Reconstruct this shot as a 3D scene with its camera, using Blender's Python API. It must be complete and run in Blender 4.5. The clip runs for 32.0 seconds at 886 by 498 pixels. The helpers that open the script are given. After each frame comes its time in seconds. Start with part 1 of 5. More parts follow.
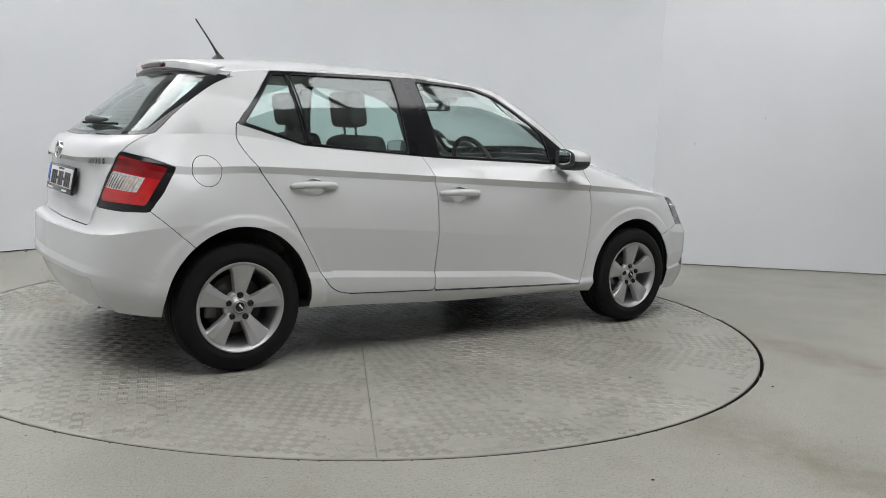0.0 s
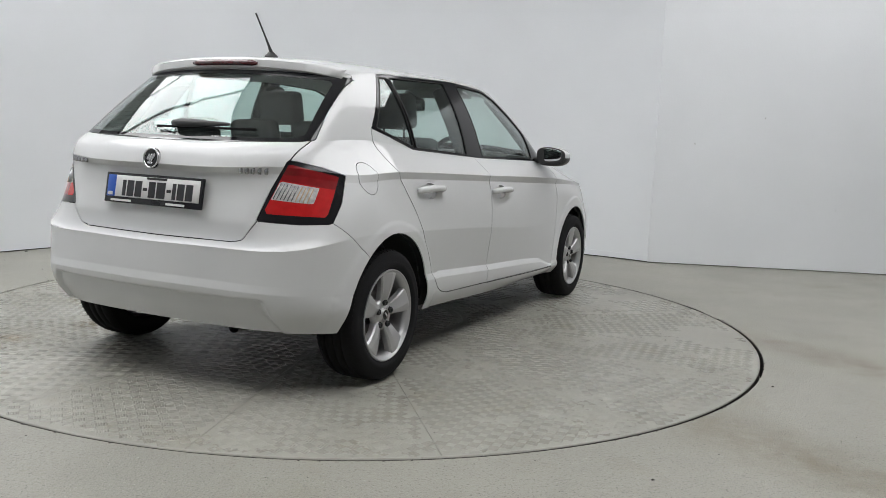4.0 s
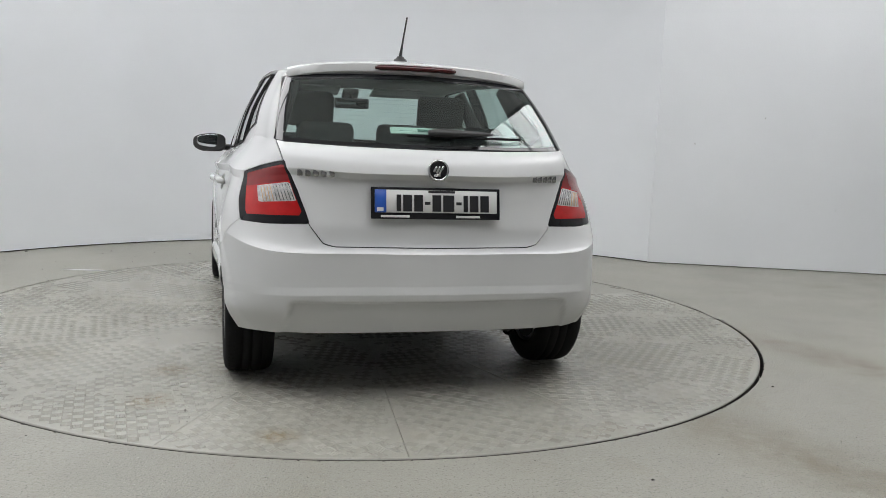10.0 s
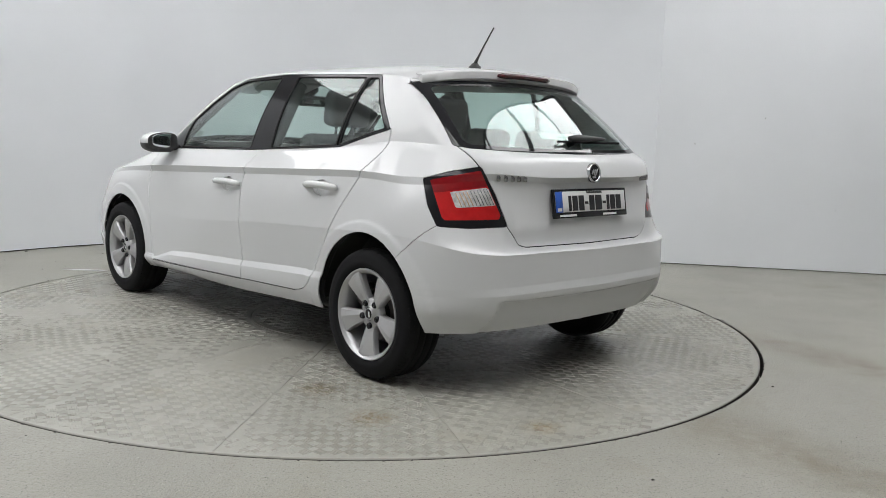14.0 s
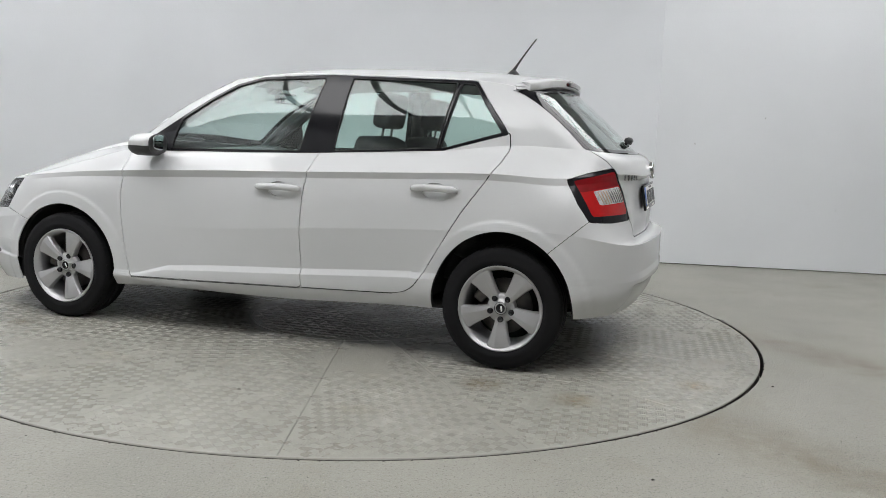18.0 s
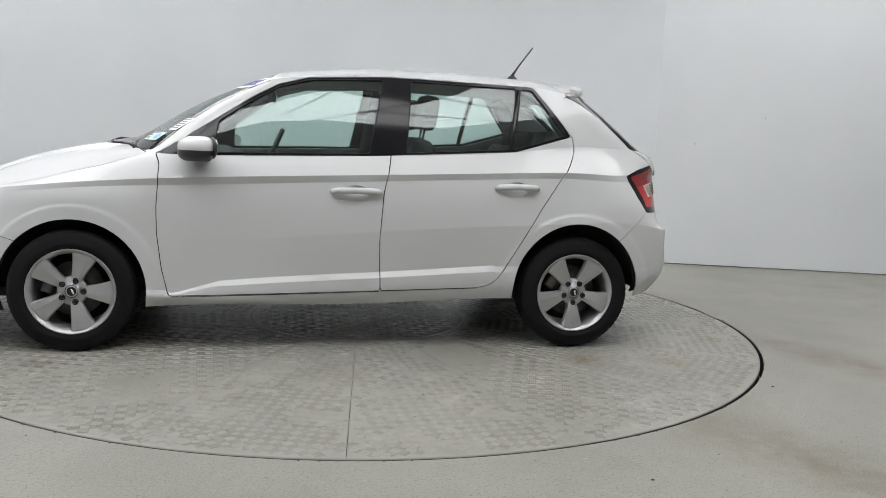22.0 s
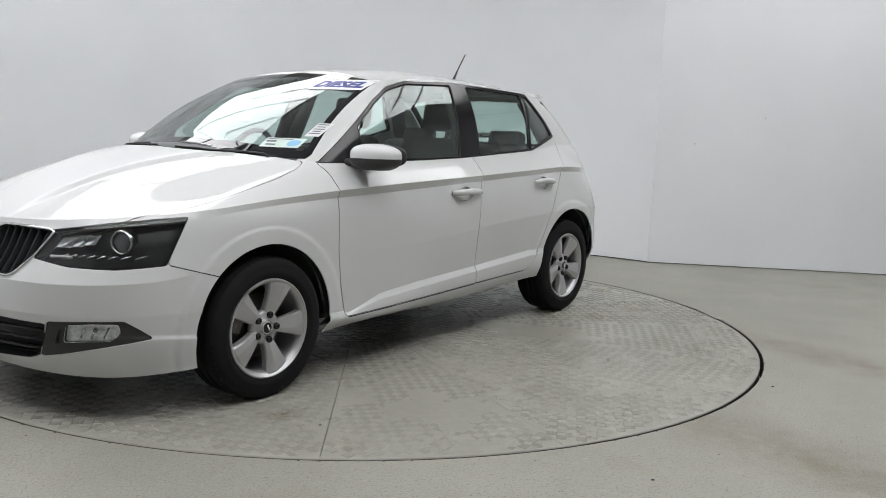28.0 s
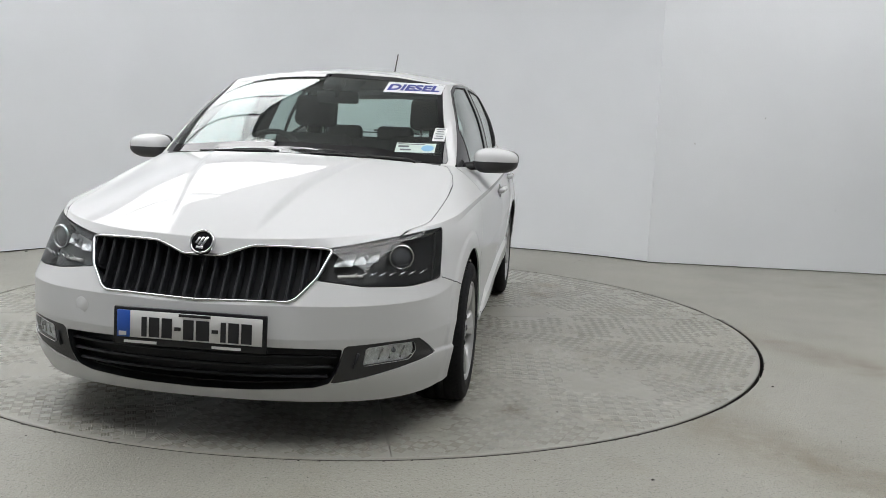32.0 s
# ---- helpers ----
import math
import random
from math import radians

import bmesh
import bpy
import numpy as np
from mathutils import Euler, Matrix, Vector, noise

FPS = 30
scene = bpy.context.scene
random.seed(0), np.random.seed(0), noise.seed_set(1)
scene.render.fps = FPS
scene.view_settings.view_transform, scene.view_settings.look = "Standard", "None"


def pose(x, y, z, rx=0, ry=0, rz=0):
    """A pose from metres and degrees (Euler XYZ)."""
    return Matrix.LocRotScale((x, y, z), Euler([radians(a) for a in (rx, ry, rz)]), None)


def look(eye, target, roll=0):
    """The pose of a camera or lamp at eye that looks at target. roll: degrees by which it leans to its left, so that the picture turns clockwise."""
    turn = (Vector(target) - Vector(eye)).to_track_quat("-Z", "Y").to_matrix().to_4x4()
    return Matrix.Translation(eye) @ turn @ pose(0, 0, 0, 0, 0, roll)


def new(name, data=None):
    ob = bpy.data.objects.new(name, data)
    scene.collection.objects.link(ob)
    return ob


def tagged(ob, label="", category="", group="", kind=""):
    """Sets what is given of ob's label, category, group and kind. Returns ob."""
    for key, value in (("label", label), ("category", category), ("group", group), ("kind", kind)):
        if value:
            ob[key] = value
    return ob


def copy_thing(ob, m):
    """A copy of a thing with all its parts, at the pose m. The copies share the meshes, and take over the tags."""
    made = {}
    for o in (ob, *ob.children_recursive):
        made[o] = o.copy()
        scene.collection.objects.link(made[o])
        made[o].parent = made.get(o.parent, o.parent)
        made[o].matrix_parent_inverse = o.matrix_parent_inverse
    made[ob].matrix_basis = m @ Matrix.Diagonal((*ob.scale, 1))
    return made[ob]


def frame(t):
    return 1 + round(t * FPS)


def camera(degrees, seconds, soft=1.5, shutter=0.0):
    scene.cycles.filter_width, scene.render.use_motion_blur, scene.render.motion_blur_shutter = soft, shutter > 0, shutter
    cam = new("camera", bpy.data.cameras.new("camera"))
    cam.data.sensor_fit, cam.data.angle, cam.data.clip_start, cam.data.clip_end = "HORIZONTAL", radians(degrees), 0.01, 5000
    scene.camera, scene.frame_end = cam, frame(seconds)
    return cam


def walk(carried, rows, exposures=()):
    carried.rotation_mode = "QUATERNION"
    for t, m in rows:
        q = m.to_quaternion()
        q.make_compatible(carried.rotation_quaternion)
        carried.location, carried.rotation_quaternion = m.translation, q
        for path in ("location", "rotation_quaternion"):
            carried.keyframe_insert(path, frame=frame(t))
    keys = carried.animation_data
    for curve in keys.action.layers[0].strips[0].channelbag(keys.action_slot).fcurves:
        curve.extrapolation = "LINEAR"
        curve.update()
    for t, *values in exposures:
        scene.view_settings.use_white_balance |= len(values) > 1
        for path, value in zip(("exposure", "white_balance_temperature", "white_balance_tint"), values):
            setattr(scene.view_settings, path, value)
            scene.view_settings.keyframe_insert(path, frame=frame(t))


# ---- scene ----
cam = camera(54.82, 32.0, soft=0.6)
eye_pose = look((0.000, -4.997, 1.094), (0.4839, -0.0664, 0.4204), 2.313)
walk(cam, [(0, eye_pose), (32, eye_pose)], exposures=[(0, 0.0), (32, 0.0)])

# turn of the table, every two seconds, in degrees
TURN = [29.85, 43.93, 58.08, 72.22, 86.26, 100.14, 114.12, 128.14, 142.17, 156.27, 170.49, 184.71, 198.85, 213.03, 227.45, 241.85, 256.14]
TABLE_R, CAR_X, CAR_Y = 2.251, 0.1754, -0.0130

# ---- world and light ----
world = bpy.data.worlds.new("world")
scene.world = world
world.use_nodes = True
world.node_tree.nodes["Background"].inputs[0].default_value = (0.9, 0.95, 1.0, 1)
world.node_tree.nodes["Background"].inputs[1].default_value = 0.3


# ---- materials ----
def nodes_of(name):
    m = bpy.data.materials.new(name)
    m.use_nodes = True
    nt = m.node_tree
    return m, nt, nt.nodes["Principled BSDF"]


def plain(name, color, rough=0.5, metal=0.0, coat=0.0, vary=0.06, scale=6.0, fine=180.0, bump=0.0, ior=1.5):
    """A surface with broad stains and fine grain at real size."""
    m, nt, b = nodes_of(name)
    tc = nt.nodes.new("ShaderNodeTexCoord")
    big = nt.nodes.new("ShaderNodeTexNoise")
    big.inputs["Scale"].default_value, big.inputs["Detail"].default_value = scale, 5
    small = nt.nodes.new("ShaderNodeTexNoise")
    small.inputs["Scale"].default_value, small.inputs["Detail"].default_value = fine, 2
    nt.links.new(tc.outputs["Object"], big.inputs["Vector"])
    nt.links.new(tc.outputs["Object"], small.inputs["Vector"])
    ramp = nt.nodes.new("ShaderNodeMapRange")
    ramp.inputs["From Min"].default_value, ramp.inputs["From Max"].default_value = 0.3, 0.7
    ramp.inputs["To Min"].default_value, ramp.inputs["To Max"].default_value = 1 - vary, 1 + vary * 0.5
    nt.links.new(big.outputs["Fac"], ramp.inputs["Value"])
    mul = nt.nodes.new("ShaderNodeMix")
    mul.data_type, mul.blend_type = "RGBA", "MULTIPLY"
    mul.inputs["Factor"].default_value = 1
    mul.inputs["A"].default_value = (*color, 1)
    nt.links.new(ramp.outputs["Result"], mul.inputs["B"])
    nt.links.new(mul.outputs["Result"], b.inputs["Base Color"])
    rr = nt.nodes.new("ShaderNodeMapRange")
    rr.inputs["To Min"].default_value, rr.inputs["To Max"].default_value = rough * 0.85, min(1, rough * 1.15)
    nt.links.new(big.outputs["Fac"], rr.inputs["Value"])
    nt.links.new(rr.outputs["Result"], b.inputs["Roughness"])
    b.inputs["Metallic"].default_value, b.inputs["Coat Weight"].default_value, b.inputs["IOR"].default_value = metal, coat, ior
    b.inputs["Coat Roughness"].default_value = 0.02
    if bump:
        bp = nt.nodes.new("ShaderNodeBump")
        bp.inputs["Strength"].default_value, bp.inputs["Distance"].default_value = 1.0, bump
        nt.links.new(small.outputs["Fac"], bp.inputs["Height"])
        nt.links.new(bp.outputs["Normal"], b.inputs["Normal"])
    return m


def glow(name, color, strength):
    m, nt, b = nodes_of(name)
    b.inputs["Base Color"].default_value = (*color, 1)
    b.inputs["Emission Color"].default_value = (*color, 1)
    b.inputs["Emission Strength"].default_value = strength
    return m


def pane_glass(name, tint, gloss=1.0, haze=0.010):
    """Tinted clear glass: what lies behind shows through, the gloss grows to the edge."""
    m = bpy.data.materials.new(name)
    m.use_nodes = True
    nt = m.node_tree
    nt.nodes.remove(nt.nodes["Principled BSDF"])
    out = nt.nodes["Material Output"]
    tr = nt.nodes.new("ShaderNodeBsdfTransparent")
    tr.inputs["Color"].default_value = (*tint, 1)
    gl = nt.nodes.new("ShaderNodeBsdfGlossy")
    gl.inputs["Roughness"].default_value = 0.01
    gl.inputs["Color"].default_value = (gloss, gloss, gloss, 1)
    lw = nt.nodes.new("ShaderNodeLayerWeight")
    lw.inputs["Blend"].default_value = 0.5
    pw = nt.nodes.new("ShaderNodeMath")
    pw.operation, pw.inputs[1].default_value = "POWER", 5.0
    fr = nt.nodes.new("ShaderNodeMapRange")
    fr.inputs["To Min"].default_value, fr.inputs["To Max"].default_value = 0.045, 0.95
    nt.links.new(lw.outputs["Facing"], pw.inputs[0])
    nt.links.new(pw.outputs["Value"], fr.inputs["Value"])
    mx = nt.nodes.new("ShaderNodeMixShader")
    nt.links.new(fr.outputs["Result"], mx.inputs["Fac"])
    nt.links.new(tr.outputs["BSDF"], mx.inputs[1])
    nt.links.new(gl.outputs["BSDF"], mx.inputs[2])
    # a thin pale haze mixed in, which lifts the dark seen through the glass
    df = nt.nodes.new("ShaderNodeBsdfDiffuse")
    df.inputs["Color"].default_value = (0.7, 0.7, 0.68, 1)
    dm = nt.nodes.new("ShaderNodeMixShader")
    dm.inputs["Fac"].default_value = haze
    nt.links.new(mx.outputs["Shader"], dm.inputs[1])
    nt.links.new(df.outputs["BSDF"], dm.inputs[2])
    nt.links.new(dm.outputs["Shader"], out.inputs["Surface"])
    return m


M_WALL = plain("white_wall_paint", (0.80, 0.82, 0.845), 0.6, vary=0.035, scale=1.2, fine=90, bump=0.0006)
# for walls out of view: grey chosen to throw back less light
M_FARWALL = plain("unseen_wall_grey", (0.46, 0.465, 0.47), 0.7, vary=0.1, scale=1.2, fine=90, bump=0.0006)
M_CEIL = plain("white_ceiling_paint", (0.68, 0.68, 0.685), 0.8)
M_PAINT = plain("white_car_paint", (0.61, 0.617, 0.62), 0.5, coat=0.75, vary=0.02, scale=2.0)
M_PAINT.node_tree.nodes["Principled BSDF"].inputs["Specular IOR Level"].default_value = 0.0
M_BLACK = plain("black_gloss_trim", (0.012, 0.012, 0.014), 0.12, vary=0.2, ior=1.4)
M_FRIT = plain("black_glass_border", (0.012, 0.012, 0.014), 0.03, vary=0.2)
M_PLASTIC = plain("black_grained_plastic", (0.03, 0.03, 0.031), 0.5, vary=0.2, fine=900, bump=0.0004)
M_RUBBER = plain("tyre_rubber", (0.010, 0.010, 0.011), 0.8, vary=0.25, scale=14, fine=400, bump=0.0004, ior=1.28)
M_ALLOY = plain("silver_alloy", (0.47, 0.47, 0.475), 0.42, metal=0.6, vary=0.06, scale=9, fine=300)
M_CHROME = plain("chrome", (0.62, 0.62, 0.63), 0.08, metal=1.0, vary=0.03)
M_BADGE = plain("shaded_chrome_badge", (0.34, 0.34, 0.35), 0.2, metal=0.9, vary=0.2, scale=90)
M_DARKMETAL = plain("dark_brake_metal", (0.16, 0.15, 0.145), 0.5, metal=0.8, vary=0.4, scale=20)
M_TRIM = plain("charcoal_interior_trim", (0.055, 0.057, 0.06), 0.6, vary=0.15, fine=700, bump=0.0004)
M_CLOTH = plain("black_woven_seat_cloth", (0.05, 0.05, 0.055), 0.9, vary=0.3, scale=20, fine=900, bump=0.001)
M_LINER = plain("light_grey_headlining", (0.42, 0.42, 0.41), 0.9)
M_GLASS = pane_glass("green_tinted_glass", (0.87, 0.945, 0.925), 1.0)
M_SCREEN = pane_glass("clear_windscreen_glass", (0.91, 0.96, 0.95), 0.75)
M_LENS = pane_glass("clear_lamp_lens", (0.96, 0.97, 0.97), 0.5, 0.002)
M_RED = plain("red_lamp_lens", (0.45, 0.010, 0.011), 0.2, coat=0.35, vary=0.15, scale=30)
M_REDDARK = plain("dark_red_lamp_lens", (0.055, 0.005, 0.007), 0.2, coat=0.3, vary=0.15, scale=30)
M_CLEAR = plain("clear_white_lamp_lens", (0.55, 0.54, 0.53), 0.15, coat=1.0, vary=0.35, scale=60)
M_WHITE = plain("white_sticker", (0.78, 0.79, 0.80), 0.4, vary=0.02)
M_BLUE = plain("blue_plate_band", (0.02, 0.09, 0.42), 0.35, vary=0.05)
M_INK = plain("black_ink", (0.012, 0.012, 0.014), 0.4)
M_BLUEINK = plain("blue_ink", (0.02, 0.03, 0.26), 0.4)
M_UNDER = plain("black_underbody", (0.018, 0.018, 0.018), 0.8)

M_REDMID = plain("deep_red_lamp_lens", (0.22, 0.006, 0.009), 0.2, coat=0.35, vary=0.15, scale=30)
M_AMBER = plain("pale_amber_lens", (0.55, 0.36, 0.22), 0.2, coat=1.0)
M_BEZEL = plain("dark_lamp_bezel", (0.009, 0.009, 0.011), 0.3, vary=0.2)
M_BULB = plain("smoky_lens_glass", (0.10, 0.105, 0.12), 0.04, coat=1.0)
M_GRILLE = plain("black_grille_plastic", (0.018, 0.019, 0.022), 0.4, vary=0.2, ior=1.33)
M_PLATE = plain("plate_white", (0.62, 0.62, 0.61), 0.35, vary=0.03)
M_MIRROR = plain("mirror_silver", (0.5, 0.51, 0.53), 0.02, metal=1.0, vary=0.0)
M_PALEBLUE = plain("pale_blue_print", (0.25, 0.5, 0.72), 0.5)
M_PALESHEET = plain("pale_green_paper", (0.62, 0.72, 0.68), 0.5, vary=0.1, scale=40)
M_GRIT = plain("dark_grit", (0.05, 0.045, 0.04), 0.9, vary=0.4, scale=40)
M_INKPALE = plain("grey_print", (0.14, 0.15, 0.17), 0.5)
M_PALEGREEN = plain("pale_green_strip", (0.55, 0.66, 0.60), 0.5)
M_REFLECT = plain("bright_lamp_reflector", (0.36, 0.365, 0.375), 0.22, metal=0.8, vary=0.3, scale=70)
M_FOGLAMP = plain("bright_fog_reflector", (0.80, 0.81, 0.82), 0.3, metal=0.3, vary=0.4, scale=55)
# near-black brown that puts the darkness of gaps and joints into colour
M_GAP = plain("dark_gap_brown", (0.022, 0.018, 0.014), 0.9, vary=0.4, scale=20)
M_GREENINK = plain("green_print", (0.05, 0.16, 0.11), 0.5)


# ---- mesh helpers ----
def mesh_from(name, verts, faces, material, smooth=True):
    me = bpy.data.meshes.new(name)
    me.from_pydata([tuple(v) for v in verts], [], [tuple(f) for f in faces])
    me.materials.append(material)
    if smooth:
        me.polygons.foreach_set("use_smooth", [True] * len(me.polygons))
    me.update()
    return me


def part(name, bm, material, parent=None, label="", smooth=True):
    """Links a bmesh (or a mesh) as one mesh object under a thing or a part."""
    if isinstance(bm, bmesh.types.BMesh):
        me = bpy.data.meshes.new(name)
        bm.to_mesh(me)
        bm.free()
        me.materials.append(material)
        me.polygons.foreach_set("use_smooth", [smooth] * len(me.polygons))
    else:
        me = bm
    ob = new(name, me)
    ob.parent = parent
    if label:
        ob["label"] = label
    return ob


def sharpen(ob, degrees=35):
    """Splits the shading at edges sharper than this."""
    bm = bmesh.new()
    bm.from_mesh(ob.data)
    for e in bm.edges:
        e.smooth = not (len(e.link_faces) == 2 and e.calc_face_angle(0) > radians(degrees))
    bm.to_mesh(ob.data)
    bm.free()
    return ob


def box(sx, sy, sz, m=Matrix(), bevel=0.0, seg=2):
    bm = bmesh.new()
    bmesh.ops.create_cube(bm, size=1, matrix=m @ Matrix.Diagonal((sx, sy, sz, 1)))
    if bevel:
        bmesh.ops.bevel(bm, geom=bm.edges[:], offset=bevel, segments=seg, profile=0.6, affect="EDGES")
    return bm


def lathe(profile, n=64, axis="y", arc=None):
    """Turns (radius, along) points round an axis; arc in radians for a part turn."""
    prof = np.array(profile, float)
    full = arc is None
    a = np.linspace(0, 2 * math.pi, n, endpoint=False) if full else np.linspace(arc[0], arc[1], n)
    c, s = np.cos(a), np.sin(a)
    V = np.zeros((n, len(prof), 3))
    V[:, :, 0] = c[:, None] * prof[None, :, 0]
    V[:, :, 2] = s[:, None] * prof[None, :, 0]
    V[:, :, 1] = prof[None, :, 1]
    if axis == "z":
        V = V[:, :, [0, 2, 1]]
    if axis == "x":
        V = V[:, :, [1, 0, 2]]
    k = len(prof)
    F = []
    for i in range(n if full else n - 1):
        j = (i + 1) % n
        for q in range(k - 1):
            F.append((i * k + q, i * k + q + 1, j * k + q + 1, j * k + q))
    bm = bmesh.new()
    vs = [bm.verts.new(v) for v in V.reshape(-1, 3)]
    for f in F:
        bm.faces.new([vs[i] for i in f])
    bmesh.ops.remove_doubles(bm, verts=bm.verts, dist=1e-5)
    bmesh.ops.recalc_face_normals(bm, faces=bm.faces)
    return bm


def tube(points, r, n=10, closed=False, flat=1.0):
    """A round bar along points; flat < 1 squashes it along its second axis."""
    P = [Vector(q) for q in points]
    bm = bmesh.new()
    rings = []
    m = len(P)
    up = Vector((0, 0, 1))
    for i, q in enumerate(P):
        a, b = (P[i - 1], P[(i + 1) % m]) if closed else (P[max(i - 1, 0)], P[min(i + 1, m - 1)])
        d = (b - a).normalized()
        s = d.cross(up)
        s = s.normalized() if s.length > 1e-4 else Vector((0, 1, 0))
        w = s.cross(d)
        rr = r[i] if isinstance(r, (list, tuple)) else r
        rings.append([bm.verts.new(q + s * (math.cos(k * 2 * math.pi / n) * rr) + w * (math.sin(k * 2 * math.pi / n) * rr * flat)) for k in range(n)])
    for i in range(m if closed else m - 1):
        A, B = rings[i], rings[(i + 1) % m]
        for k in range(n):
            bm.faces.new((A[k], A[(k + 1) % n], B[(k + 1) % n], B[k]))
    if not closed:
        bm.faces.new(rings[0][::-1])
        bm.faces.new(rings[-1])
    bmesh.ops.recalc_face_normals(bm, faces=bm.faces)
    return bm


def thick(ob, d, offset=-1.0):
    md = ob.modifiers.new("thickness", "SOLIDIFY")
    md.thickness, md.offset = d, offset
    return ob


# ---- the studio ----
CYC_X, CYC_Y, CYC_R = 0.064, -0.309, 3.775
CORNER = (2.600, 2.470)
ROOM_H, WALL_H = 4.3, 2.9


def slab(name, pts, z0, z1, material, label, kind="structure"):
    bm = bmesh.new()
    lo = [bm.verts.new((x, y, z0)) for x, y in pts]
    hi = [bm.verts.new((x, y, z1)) for x, y in pts]
    n = len(pts)
    bm.faces.new(lo[::-1])
    bm.faces.new(hi)
    for i in range(n):
        bm.faces.new((lo[i], lo[(i + 1) % n], hi[(i + 1) % n], hi[i]))
    bmesh.ops.recalc_face_normals(bm, faces=bm.faces)
    return tagged(part(name, bm, material, None, label, smooth=False), kind=kind)


def curved_wall():
    a0 = math.atan2(CORNER[1] - CYC_Y, CORNER[0] - CYC_X)
    a1 = radians(215)
    n = 96
    bm = bmesh.new()
    cols = []
    for i in range(n + 1):
        a = a0 + (a1 - a0) * i / n
        c, s = math.cos(a), math.sin(a)
        cols.append([bm.verts.new((CYC_X + c * r, CYC_Y + s * r, z)) for r, z in ((CYC_R, .010), (CYC_R, WALL_H), (CYC_R + 0.12, WALL_H), (CYC_R + 0.12, .010))])
    for A, B in zip(cols, cols[1:]):
        for k in range(4):
            bm.faces.new((A[k], A[(k + 1) % 4], B[(k + 1) % 4], B[k]))
    bm.faces.new(cols[0])
    bm.faces.new(cols[-1][::-1])
    bmesh.ops.recalc_face_normals(bm, faces=bm.faces)
    ob = part("wall_curved", bm, M_WALL, None, "white painted curved studio wall behind the turntable")
    sharpen(ob, 40)
    return tagged(ob, kind="structure")


def floor_sheet():
    """Concrete floor with a round pit for the table."""
    bm = bmesh.new()
    n = 128
    rim, ox = TABLE_R + 0.012, 0.003
    ring_in = [bm.verts.new((ox + math.cos(i * 2 * math.pi / n) * rim, math.sin(i * 2 * math.pi / n) * rim, 0)) for i in range(n)]
    ring_lo = [bm.verts.new((v.co.x, v.co.y, -0.12)) for v in ring_in]
    out = [bm.verts.new((math.cos(i * 2 * math.pi / n) * 16, math.sin(i * 2 * math.pi / n) * 16, 0)) for i in range(n)]
    for i in range(n):
        j = (i + 1) % n
        bm.faces.new((ring_in[i], ring_in[j], ring_lo[j], ring_lo[i]))
        bm.faces.new((ring_in[i], out[i], out[j], ring_in[j]))
    bm.faces.new(ring_lo)
    bmesh.ops.recalc_face_normals(bm, faces=bm.faces)
    ob = part("floor", bm, M_FLOOR, None, "worn grey painted concrete studio floor", smooth=False)
    return tagged(ob, kind="structure")


